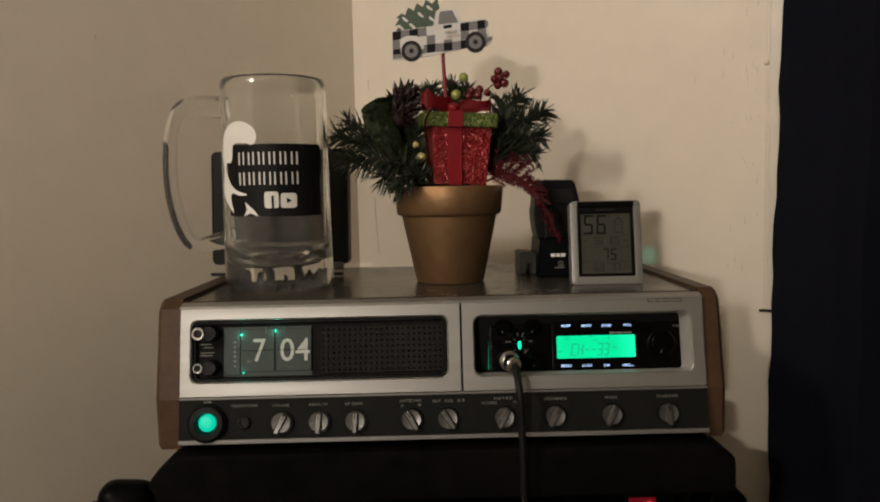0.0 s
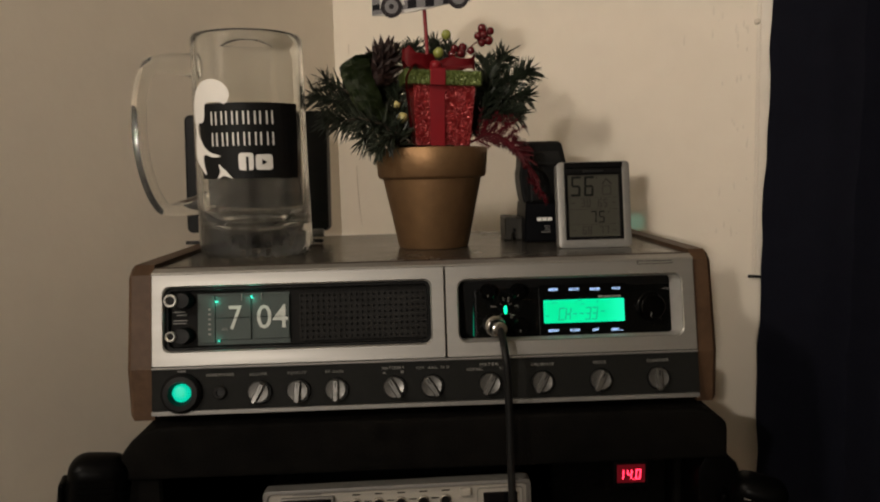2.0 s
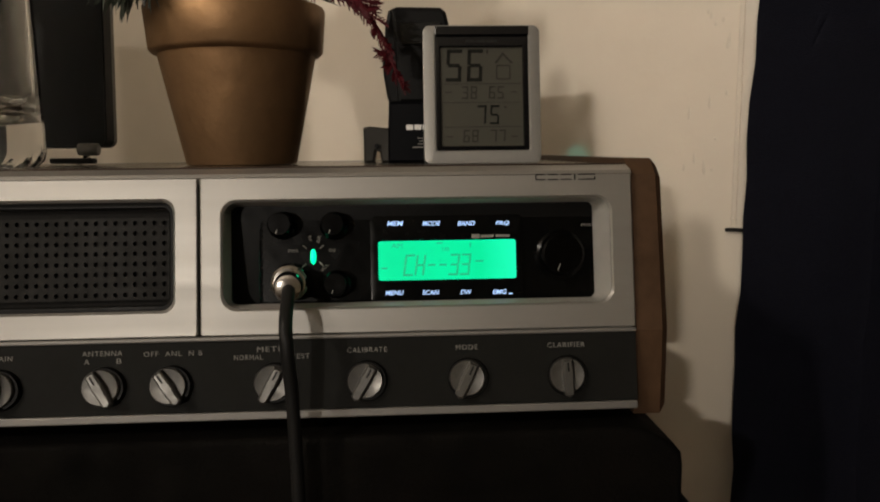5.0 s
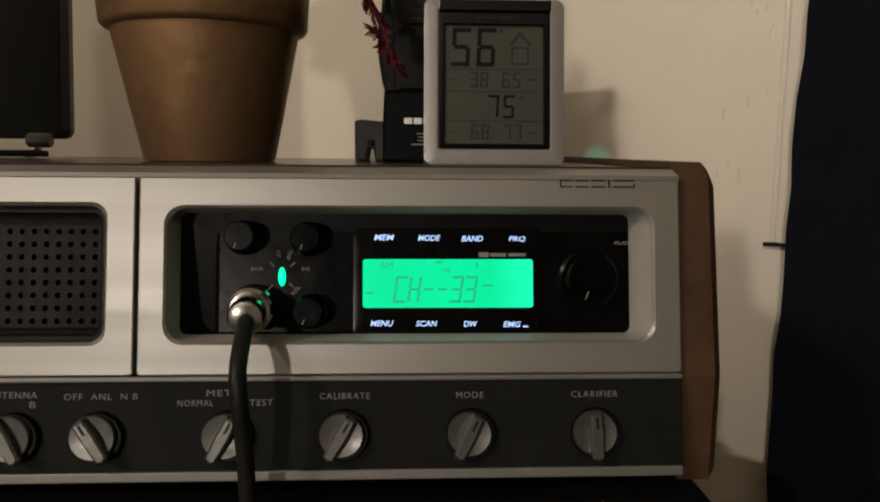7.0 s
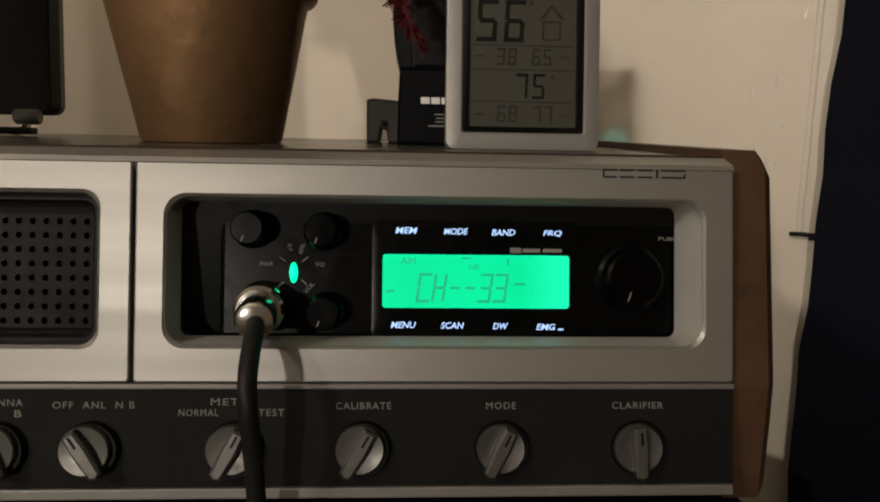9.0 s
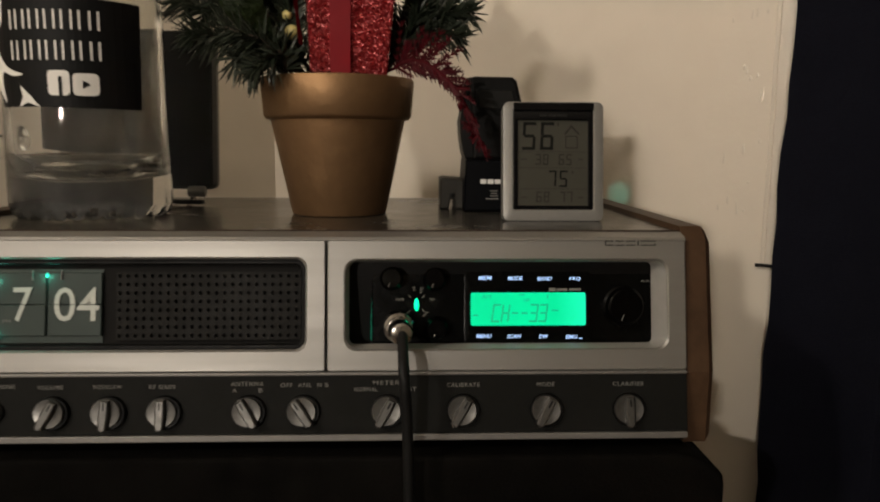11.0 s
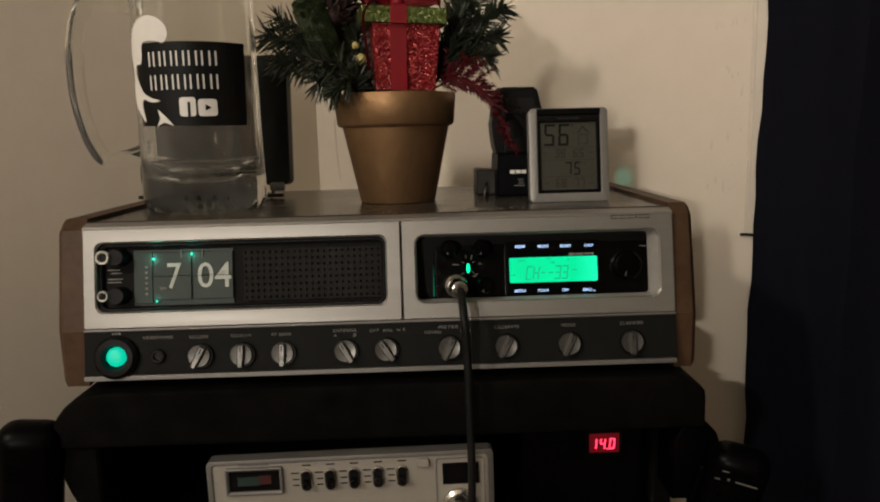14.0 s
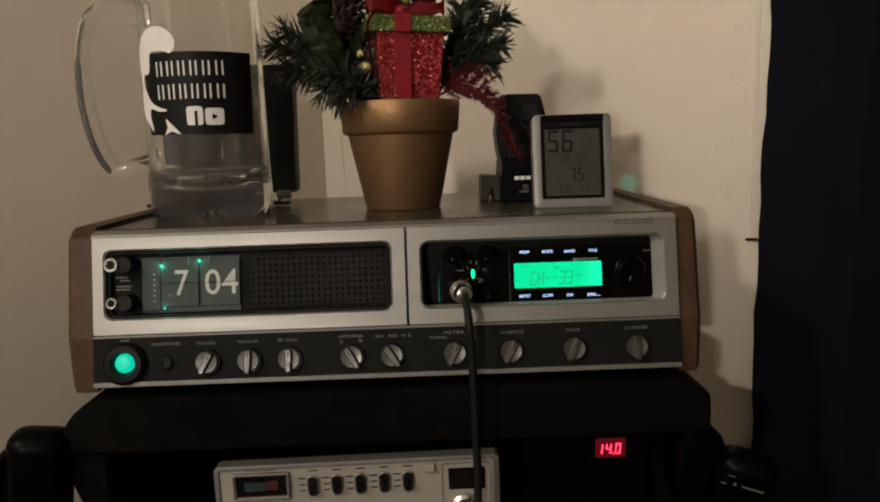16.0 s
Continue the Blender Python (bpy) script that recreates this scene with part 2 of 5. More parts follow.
M_LIP = material("polished_window_lip", (0.48, 0.47, 0.45), 0.45, metal=0.4, scale=150, rough_var=0.06, spec=0.3)
M_THERMOB = material("bright_ring_metal", (0.62, 0.61, 0.58), 0.45, metal=0.35, scale=150)
M_STAIN = material("faint_brown_stain", (0.52, 0.45, 0.36), 0.6, second=(0.62, 0.55, 0.45), scale=120, mix=1.0)
M_BASEG = material("olive_grey_plastic", (0.045, 0.042, 0.036), 0.5, scale=150, spec=0.2)
M_RIG = material("rig_black_plastic", (0.0017, 0.0018, 0.0017), 0.24, scale=150, rough_var=0.08, spec=0.08)
M_RIGK = material("rig_knob_plastic", (0.0006, 0.0006, 0.0006), 0.2, scale=150, rough_var=0.06, spec=0.09)
M_MIC = material("gloss_black_microphone", (0.0010, 0.0010, 0.0010), 0.34, scale=150, rough_var=0.08, spec=0.06)
M_SEAM = material("dark_brown_seam", (0.03, 0.018, 0.012), 0.6, scale=100, spec=0.15)
G_TEAL = glow("teal_clock_glow", (0.04, 0.62, 0.45), 0.9)


# ---------------------------------------------------------------- mesh helpers
def link(name, bm, mat, smooth=None):
    me = bpy.data.meshes.new(name)
    bmesh.ops.recalc_face_normals(bm, faces=bm.faces)
    bm.to_mesh(me)
    bm.free()
    me.materials.append(mat)
    if smooth:
        me.polygons.foreach_set("use_smooth", [True] * len(me.polygons))
        me.set_sharp_from_angle(angle=radians(smooth))
    return new(name, me)


def base(name, at, label, category, group="", kind=""):
    """The Empty at a thing's base that carries its parts."""
    ob = new(name)
    ob.empty_display_size = 0.01
    ob.location = at
    return tagged(ob, label, category, group, kind)


def part(name, bm, mat, parent, label="", smooth=None):
    """Links a bmesh, given in world metres, as one mesh under a thing or a part."""
    ob = link(name, bm, mat, smooth)
    ob.parent = parent
    top = parent
    while top.parent:
        top = top.parent
    if parent.parent is None and parent.type == "EMPTY":
        ob.matrix_parent_inverse = Matrix.Translation(parent.location).inverted()
    return tagged(ob, label)


def thing(name, bm, mat, label, category, group="", kind="", smooth=None):
    return tagged(link(name, bm, mat, smooth), label, category, group, kind)


def box(x0, x1, y0, y1, z0, z1, bevel=0.0, seg=2, m=None):
    bm = bmesh.new()
    bmesh.ops.create_cube(bm, size=1)
    for v in bm.verts:
        v.co = Vector((x0 if v.co.x < 0 else x1, y0 if v.co.y < 0 else y1, z0 if v.co.z < 0 else z1))
    if bevel:
        bmesh.ops.bevel(bm, geom=list(bm.edges), offset=bevel, segments=seg, affect="EDGES", profile=0.5)
    if m:
        bm.transform(m)
    return bm


def prism(outline, d0, d1, bevel=0.0, m=None, seg=1):
    """A flat outline in x and z, given depth along y from d0 to d1."""
    bm = bmesh.new()
    front = [bm.verts.new((x, d0, z)) for x, z in outline]
    back = [bm.verts.new((x, d1, z)) for x, z in outline]
    bm.faces.new(front)
    bm.faces.new(back[::-1])
    n = len(outline)
    for i in range(n):
        bm.faces.new((front[i], back[i], back[(i + 1) % n], front[(i + 1) % n]))
    bmesh.ops.recalc_face_normals(bm, faces=bm.faces)
    if bevel:
        es = [e for e in bm.edges if all(v in front for v in e.verts)]
        bmesh.ops.bevel(bm, geom=es, offset=bevel, segments=seg, affect="EDGES", profile=0.5)
    if m:
        bm.transform(m)
    return bm


def rrect(x0, x1, z0, z1, r, k=5):
    pts = []
    for cx, cz, a0 in ((x1 - r, z1 - r, 0), (x0 + r, z1 - r, 90), (x0 + r, z0 + r, 180), (x1 - r, z0 + r, 270)):
        for i in range(k + 1):
            a = radians(a0 + 90 * i / k)
            pts.append((cx + r * math.cos(a), cz + r * math.sin(a)))
    return pts


def ring_plate(outer, inner, d0, d1, lip=0.0, m=None):
    """A plate with one opening: outer and inner outlines with the same number of points. lip: how far the opening's edge is eased."""
    bm = bmesh.new()
    n = len(outer)
    cx = sum(p[0] for p in inner) / n
    cz = sum(p[1] for p in inner) / n
    grown = [(x + lip * (1 if x > cx else -1), z + lip * (1 if z > cz else -1)) for x, z in inner]
    loops = [[bm.verts.new((x, d1, z)) for x, z in outer], [bm.verts.new((x, d0 + lip * 0.3, z)) for x, z in outer],
             [bm.verts.new((x + (0.0005 if x < cx else -0.0005), d0, z + (0.0005 if z < cz else -0.0005))) for x, z in outer],
             [bm.verts.new((x, d0, z)) for x, z in grown], [bm.verts.new((x, d0 + lip, z)) for x, z in inner], [bm.verts.new((x, d1, z)) for x, z in inner]]
    for a, b in zip(loops, loops[1:] + loops[:1]):
        for i in range(n):
            bm.faces.new((a[i], a[(i + 1) % n], b[(i + 1) % n], b[i]))
    if m:
        bm.transform(m)
    return bm


def lathe(profile, seg=32, m=None, closed=False):
    """A turned body round z from (radius, height) pairs."""
    bm = bmesh.new()
    rings = []
    for r, z in profile:
        if r < 1e-6:
            rings.append([bm.verts.new((0, 0, z))])
        else:
            rings.append([bm.verts.new((r * math.cos(2 * math.pi * i / seg), r * math.sin(2 * math.pi * i / seg), z)) for i in range(seg)])
    pairs = list(zip(rings, rings[1:])) + ([(rings[-1], rings[0])] if closed else [])
    for a, b in pairs:
        for i in range(seg):
            j = (i + 1) % seg
            f = [a[i % len(a)], a[j % len(a)], b[j % len(b)], b[i % len(b)]]
            f = [v for k, v in enumerate(f) if v not in f[:k]]
            if len(f) > 2:
                bm.faces.new(f)
    if m:
        bm.transform(m)
    return bm


def tube(points, radius, seg=10, bm=None, taper=None):
    """A round bar along points."""
    bm = bm or bmesh.new()
    pts = [Vector(p) for p in points]
    up = Vector((0.13, 0.21, 0.97))
    last = None
    for i, p in enumerate(pts):
        d = (pts[min(i + 1, len(pts) - 1)] - pts[max(i - 1, 0)]).normalized()
        a = d.cross(up).normalized()
        b = d.cross(a)
        r = radius if taper is None else radius + (taper - radius) * i / (len(pts) - 1)
        loop = [bm.verts.new(p + r * (math.cos(2 * math.pi * k / seg) * a + math.sin(2 * math.pi * k / seg) * b)) for k in range(seg)]
        if last:
            for k in range(seg):
                bm.faces.new((last[k], last[(k + 1) % seg], loop[(k + 1) % seg], loop[k]))
        else:
            bm.faces.new(loop[::-1])
        last = loop
    bm.faces.new(last)
    return bm


def smooth_path(points, n=8):
    """Points on a smooth curve through the given ones."""
    p = [Vector(q) for q in points]
    p = [2 * p[0] - p[1]] + p + [2 * p[-1] - p[-2]]
    out = []
    for i in range(1, len(p) - 2):
        for k in range(n):
            t = k / n
            out.append(0.5 * (2 * p[i] + (p[i + 1] - p[i - 1]) * t + (2 * p[i - 1] - 5 * p[i] + 4 * p[i + 1] - p[i + 2]) * t * t
                              + (3 * p[i] - p[i - 1] - 3 * p[i + 1] + p[i + 2]) * t ** 3))
    return out + [p[-2]]


def ball(at, r, seg=14, squash=1.0):
    bm = bmesh.new()
    bmesh.ops.create_uvsphere(bm, u_segments=seg, v_segments=seg * 2 // 3, radius=r)
    bm.transform(Matrix.Translation(at) @ Matrix.Diagonal((1, 1, squash, 1)))
    return bm


def lettering(text, width, m, mat, parent, height=None, name="letter", slant=0.0, bold=0.0, spacing=1.0):
    """Flat raised writing, centred on m's origin, in m's x and y plane."""
    cu = bpy.data.curves.new("type", "FONT")
    cu.body, cu.align_x, cu.align_y, cu.extrude, cu.shear, cu.offset = text, "CENTER", "CENTER", 0.01, slant, bold
    cu.resolution_u, cu.space_character = 3, spacing
    ob = new("type", cu)
    bpy.context.view_layer.update()
    me = bpy.data.meshes.new_from_object(ob.evaluated_get(bpy.context.evaluated_depsgraph_get()))
    bpy.data.objects.remove(ob)
    bm = bmesh.new()
    bm.from_mesh(me)
    bpy.data.meshes.remove(me)
    xs, ys = [v.co.x for v in bm.verts], [v.co.y for v in bm.verts]
    sx = width / (max(xs) - min(xs))
    sy = height / (max(ys) - min(ys)) if height else sx
    mid = Vector(((max(xs) + min(xs)) / 2, (max(ys) + min(ys)) / 2, 0))
    for v in bm.verts:
        v.co = Vector(((v.co.x - mid.x) * sx, (v.co.y - mid.y) * sy, 0.00012 if v.co.z > 0 else -0.00012))
    bmesh.ops.remove_doubles(bm, verts=list(bm.verts), dist=0.000002)
    bm.transform(m)
    seen = set()
    for start in list(bm.verts):
        if start in seen:
            continue
        group, heap = [], [start]
        seen.add(start)
        while heap:
            v = heap.pop()
            group.append(v)
            for e in v.link_edges:
                w = e.other_vert(v)
                if w not in seen:
                    seen.add(w)
                    heap.append(w)
        one = bmesh.new()
        copy = {v: one.verts.new(v.co) for v in group}
        for f in {f for v in group for f in v.link_faces}:
            one.faces.new([copy[v] for v in f.verts])
        part(name, one, mat, parent)
    bm.free()


def bars(rows, m, mat, parent, name="print_bar"):
    """Plain bars (x0, x1, z0, z1) in place of writing, on m's x and y plane."""
    for x0, x1, z0, z1 in rows:
        part(name, box(x0, x1, z0, z1, -0.0001, 0.00012, 0, 2, m), mat, parent)


def merge(bm, other):
    me = bpy.data.meshes.new("piece")
    other.to_mesh(me)
    other.free()
    bm.from_mesh(me)
    bpy.data.meshes.remove(me)
    return bm


def seven_seg(text, u, v, h, w, gap, mat, m_of, parent, slant=0.0, t=0.23):
    """Seven-segment digits as one small mesh a digit."""
    segs = {"0": "abcdef", "1": "bc", "3": "abgcd", "4": "fgbc", "5": "afgcd", "6": "afgecd", "7": "abc", "8": "abcdefg", "C": "adef", "H": "bcefg"}
    for i, ch in enumerate(text):
        x = u + i * (w + gap)
        th, hh = w * t, h / 2
        bar = {"a": (0, w, h - th, h), "d": (0, w, 0, th), "g": (th * 0.6, w - th * 0.6, hh - th / 2, hh + th / 2), "f": (0, th, hh + th * 0.2, h - th * 0.4), "b": (w - th, w, hh + th * 0.2, h - th * 0.4),
               "e": (0, th, th * 0.4, hh - th * 0.2), "c": (w - th, w, th * 0.4, hh - th * 0.2)}
        for s in segs.get(ch, "g"):
            x0, x1, z0, z1 = bar[s]
            bm = box(x + x0, x + x1, v + z0, v + z1, -0.0001, 0.00012)
            for q in bm.verts:
                q.co.x += slant * (q.co.y - v)
            bm.transform(m_of)
            part("segment", bm, mat, parent)


# ---------------------------------------------------------------- room
CORNER = Vector((-0.139, 0.651, 0))
ALONG_R = Vector((0.833, -0.553, 0)).normalized()   # the wall that runs to the right, towards the window
ALONG_L = Vector((-0.553, -0.833, 0)).normalized()  # the wall that runs to the left
ROOM_R, ROOM_L, ROOM_H = 3.4, 3.6, 2.4
WALL_R = Matrix(((ALONG_R.x, 0.553, 0, CORNER.x), (ALONG_R.y, 0.833, 0, CORNER.y), (0, 0, 1, 0), (0, 0, 0, 1)))  # x along, y into the wall
WALL_L = Matrix(((0.553, -0.833, 0, CORNER.x), (0.833, 0.553, 0, CORNER.y), (0, 0, 1, 0), (0, 0, 0, 1)))       # -x along, y into the wall

WIN0, WIN1, SILL = 0.645, 1.70, 1.075
# wall with the window opening in it
bm = bmesh.new()
for piece in (box(-0.12, WIN0, 0, 0.12, 0, ROOM_H), box(WIN1, ROOM_R, 0, 0.12, 0, ROOM_H), box(WIN0, WIN1, 0, 0.12, 0, SILL), box(WIN0, WIN1, 0, 0.12, 2.0, ROOM_H)):
    merge(bm, piece)
bm.transform(WALL_R)
wall_window = thing("wall_east", bm, M_WALL, "cream gloss painted wall with scuffs and paint drips", "wall", kind="structure")
bm = box(-ROOM_L, -0.0, 0, 0.12, 0, ROOM_H)
bm.transform(WALL_L)
thing("wall_north", bm, M_WALL, "plain cream painted wall meeting the corner", "wall", kind="structure")
# unseen walls and ceiling close the room; their darker tone limits bounce light
bm = box(-0.12, ROOM_R, -ROOM_L - 0.12, -ROOM_L, 0, ROOM_H)
bm.transform(WALL_R)
thing("wall_west", bm, M_CEIL, "plain unseen wall closing the room, toned darker to cut bounce light", "wall", kind="structure")
bm = box(ROOM_R, ROOM_R + 0.12, -ROOM_L - 0.12, 0.12, 0, ROOM_H)
bm.transform(WALL_R)
thing("wall_south", bm, M_CEIL, "plain unseen wall closing the room, toned darker to cut bounce light", "wall", kind="structure")
bm = box(-0.12, ROOM_R + 0.12, -ROOM_L - 0.12, 0.12, -0.1, 0)
bm.transform(WALL_R)
thing("floor", bm, M_FLOOR, "dark brown carpeted floor", "floor", kind="structure")
bm = box(-0.12, ROOM_R + 0.12, -ROOM_L - 0.12, 0.12, ROOM_H, ROOM_H + 0.1)
bm.transform(WALL_R)
thing("ceiling", bm, M_CEIL, "plain unseen ceiling closing the room, toned darker to cut bounce light", "ceiling", kind="structure")

# window with its casing, behind the curtain
win = base("window_1", WALL_R @ Vector((WIN0, 0, SILL)), "cream painted window casing half hidden by a curtain", "window", kind="structure")
part("casing", box(WIN0 - 0.0045, WIN0 + 0.06, -0.0030, 0.02, SILL + 0.001, 2.0, 0.0012, 2, WALL_R), M_TRIM, win)
part("casing", box(WIN1 - 0.05, WIN1 + 0.05, -0.006, 0.02, SILL, 2.0, 0.002, 2, WALL_R), M_TRIM, win)
part("bead", box(WIN0 - 0.0085, WIN0 - 0.0044, -0.0012, 0.01, SILL + 0.001, 2.0, 0.0008, 2, WALL_R), M_TRIM, win)
part("pane", box(WIN0 + 0.062, WIN1 - 0.052, 0.08, 0.084, SILL + 0.01, 2.0, 0, 2, WALL_R), M_GLOSS, win, "dark night-time window pane")
part("latch_pin", tube([WALL_R @ Vector((WIN0 - 0.012, -0.004, SILL + 0.002)), WALL_R @ Vector((WIN0 - 0.004, -0.005, SILL + 0.0025)), WALL_R @ Vector((WIN0 + 0.02, -0.008, SILL + 0.002))], 0.0017), M_CASE, win, "small dark metal latch pin")

# curtain: a hanging cloth with soft folds and a slightly wavy free edge
bm = bmesh.new()
cols, rows_n = 90, 60
grid = []
for j in range(rows_n + 1):
    z = 0.25 + (2.12 - 0.25) * j / rows_n
    line = []
    for i in range(cols + 1):
        u = i / cols
        edge = WIN0 + 0.0058 + 0.022 * max(0, z - 1.06) + 0.0012 * math.sin(z * 31) + 0.0010 * math.sin(z * 73 + 1)
        x = edge + u * (WIN1 + 0.15 - edge)
        fold = 0.016 * math.sin(u * 58 + 0.5 * math.sin(z * 2.1)) + 0.006 * math.sin(u * 131 + z)
        line.append(bm.verts.new((x, -0.036 + fold * min(1, u * 12), z)))
    grid.append(line)
for j in range(rows_n):
    for i in range(cols):
        bm.faces.new((grid[j][i], grid[j][i + 1], grid[j + 1][i + 1], grid[j + 1][i]))
bmesh.ops.solidify(bm, geom=list(bm.faces), thickness=0.002)
bm.transform(WALL_R)
curtain = base("curtain", WALL_R @ Vector((WIN0, -0.03, 0.25)), "dark navy blue cloth curtain hanging beside the window casing", "curtain")
part("cloth", bm, M_CURTAIN, curtain, smooth=60)
part("rod", tube([WALL_R @ Vector((WIN0 - 0.1, -0.036, 2.12)), WALL_R @ Vector((WIN1 + 0.2, -0.036, 2.12))], 0.01), M_BLACK, curtain)

# ---------------------------------------------------------------- black equipment shelf under the base radio
shelf = base("equipment_shelf", (-0.01, 0.15, 0.0), "black textured vinyl equipment shelf with rounded top corners, worn and dusty", "shelf")
outline = [(-0.2584, 0.9760), (-0.2580, 0.9840), (-0.2560, 0.9920), (-0.2520, 1.0000), (-0.2455, 1.0080), (-0.2370, 1.0148), (-0.2260, 1.0182), (-0.2080, 1.0190),
           (0.2040, 1.0190), (0.2160, 1.0165), (0.2290, 1.0090), (0.2322, 1.0050), (0.2330, 0.9990), (0.2330, 0.9760)]
part("top_slab", prism(outline, -0.004, 0.33, 0.003, seg=3), M_VINYL, shelf, smooth=40)
part("side_panel", prism([(-0.2570, 0.9759), (-0.2572, 0.9660), (-0.2550, 0.9520), (-0.2500, 0.9380), (-0.2440, 0.9250), (-0.2440, 0.0), (-0.2260, 0.0), (-0.2260, 0.9759)], 0.002, 0.33, 0.002), M_VINYL, shelf, smooth=40)
part("side_panel", box(0.212, 0.231, 0.06, 0.33, 0.0, 0.9759, 0.004), M_VINYL, shelf)
part("back_panel", box(-0.226, 0.212, 0.315, 0.33, 0.0, 0.9759), M_VINYL, shelf)
part("lower_shelf", box(-0.226, 0.212, 0.01, 0.315, 0.858, 0.8795, 0.002), M_VINYL, shelf)

# ---------------------------------------------------------------- base station radio
Z0 = 1.027
FACE = pose(0, 0, Z0, -10.7)                       # x across, z up the leaning front, y into the radio


def on_face(u, v, d=0.0, turn=0.0):
    """A flat frame on the front: x across, y up, z out."""
    return FACE @ pose(u, d, v, 90) @ pose(0, 0, 0, 0, 0, turn)


radio = base("base_station_radio", (-0.01, 0.15, 1.019), "vintage silver base station radio with walnut side panels and flip clock", "radio")
part("chassis", box(-0.2285, 0.211, 0.034, 0.298, 1.0225, 1.137), M_BLACK, radio)
for x in (-0.2, 0.18):
    for y in (0.05, 0.27):
        part("foot", lathe([(0, 1.019), (0.011, 1.019), (0.012, 1.0235), (0, 1.0235)], 20, pose(x, y, 0)), M_RUBBER, radio)
part("top_cover", box(-0.2292, 0.2117, 0.0335, 0.299, 1.137, 1.141, 0.0006), M_TOP, radio, "bronze-grey sheet metal top")
# sloping strip between the front and the top, with the maker's mark as plain bars
bm = bmesh.new()
sec = [(0.0205, 1.1372), (0.0216, 1.1388), (0.0300, 1.1412), (0.0340, 1.1412), (0.0345, 1.134), (0.0225, 1.134)]
a = [bm.verts.new((-0.2292, y, z)) for y, z in sec]
b = [bm.verts.new((0.2117, y, z)) for y, z in sec]
bm.faces.new(a), bm.faces.new(b[::-1])
for i in range(len(sec)):
    bm.faces.new((a[i], a[(i + 1) % len(sec)], b[(i + 1) % len(sec)], b[i]))
rim_strip = part("front_edge_strip", bm, M_SILVER, radio)
part("seam", box(-0.2290, 0.2115, 0.0300, 0.0318, 1.1408, 1.1419, 0.0003, 1), M_SEAM, radio, "thin dark seam along the top")

# walnut sides: a slab whose front edge bends, with eased outer edges
for x0, x1 in ((-0.2500, -0.2302), (0.2125, 0.2290)):
    side = [(0.0098, 1.0205), (0.0095, 1.0625), (0.0262, 1.1365), (0.0350, 1.1440), (0.300, 1.1440), (0.300, 1.0205)]
    bm = bmesh.new()
    a = [bm.verts.new((x0, y, z)) for y, z in side]
    b = [bm.verts.new((x1, y, z)) for y, z in side]
    bm.faces.new(a), bm.faces.new(b[::-1])
    for i in range(6):
        bm.faces.new((a[i], a[(i + 1) % 6], b[(i + 1) % 6], b[i]))
    outer = a if x0 < 0 else b
    bmesh.ops.recalc_face_normals(bm, faces=bm.faces)
    bmesh.ops.bevel(bm, geom=[e for e in bm.edges if all(v in outer for v in e.verts)], offset=0.0035, segments=1, affect="EDGES")
    part("side_panel", bm, M_WOOD, radio, "walnut veneer side panel")

# two satin faceplates, each round one window
k = 6
win_l, win_r = (-0.2195, -0.0052, 0.0507, 0.1015), (0.0175, 0.2008, 0.0507, 0.1008)
plate_l = part("faceplate", ring_plate(rrect(-0.2290, 0.0060, 0.0385, 0.1130, 0.0012, k), rrect(*win_l, 0.006, k), 0, 0.012, 0.0012, FACE), M_SILVER, radio, "satin silver faceplate round the clock")
plate_r = part("faceplate", ring_plate(rrect(0.0074, 0.2115, 0.0385, 0.1130, 0.0012, k), rrect(*win_r, 0.0075, k), 0, 0.012, 0.0010, FACE), M_SILVER, radio, "satin silver faceplate round the transceiver")
for q0, q1 in ((0.1652, 0.1700), (0.1712, 0.1762), (0.1774, 0.1826), (0.1858, 0.1942)):
    bars([(q0, q1, 0.1115, 0.1120), (q0, q1, 0.1091, 0.1096)], FACE @ pose(0, -0.0003, 0, 90), M_PANEL, plate_r)
bars([(0.1652, 0.1657, 0.1096, 0.1115), (0.1839, 0.1845, 0.1091, 0.1120), (0.1937, 0.1942, 0.1096, 0.1106)], FACE @ pose(0, -0.0003, 0, 90), M_PANEL, plate_r)
part("ledge", box(-0.2290, 0.2115, -0.0012, 0.012, 0.0362, 0.0382, 0.0006, 2, FACE), M_EDGE, radio)
panel = part("control_panel", box(-0.2290, 0.2115, 0.0004, 0.012, 0.0040, 0.0361, 0, 2, FACE), M_PANEL, radio, "charcoal control panel")
part("bottom_trim", box(-0.2290, 0.2110, -0.0014, 0.012, 0.0000, 0.0037, 0.0006, 2, FACE), M_EDGE, radio)

# --- clock window
well = part("clock_well", box(-0.2225, -0.003, 0.0085, 0.03, 0.047, 0.105, 0, 2, FACE), M_DULL, radio, "black plastic clock and loudspeaker panel")
part("inner_frame", ring_plate(rrect(-0.2205, -0.0042, 0.0497, 0.1025, 0.006, k), rrect(-0.2165, -0.0082, 0.0535, 0.0985, 0.004, k), 0.0045, 0.0085, 0.0008, FACE), M_BLACK, well, smooth=30)
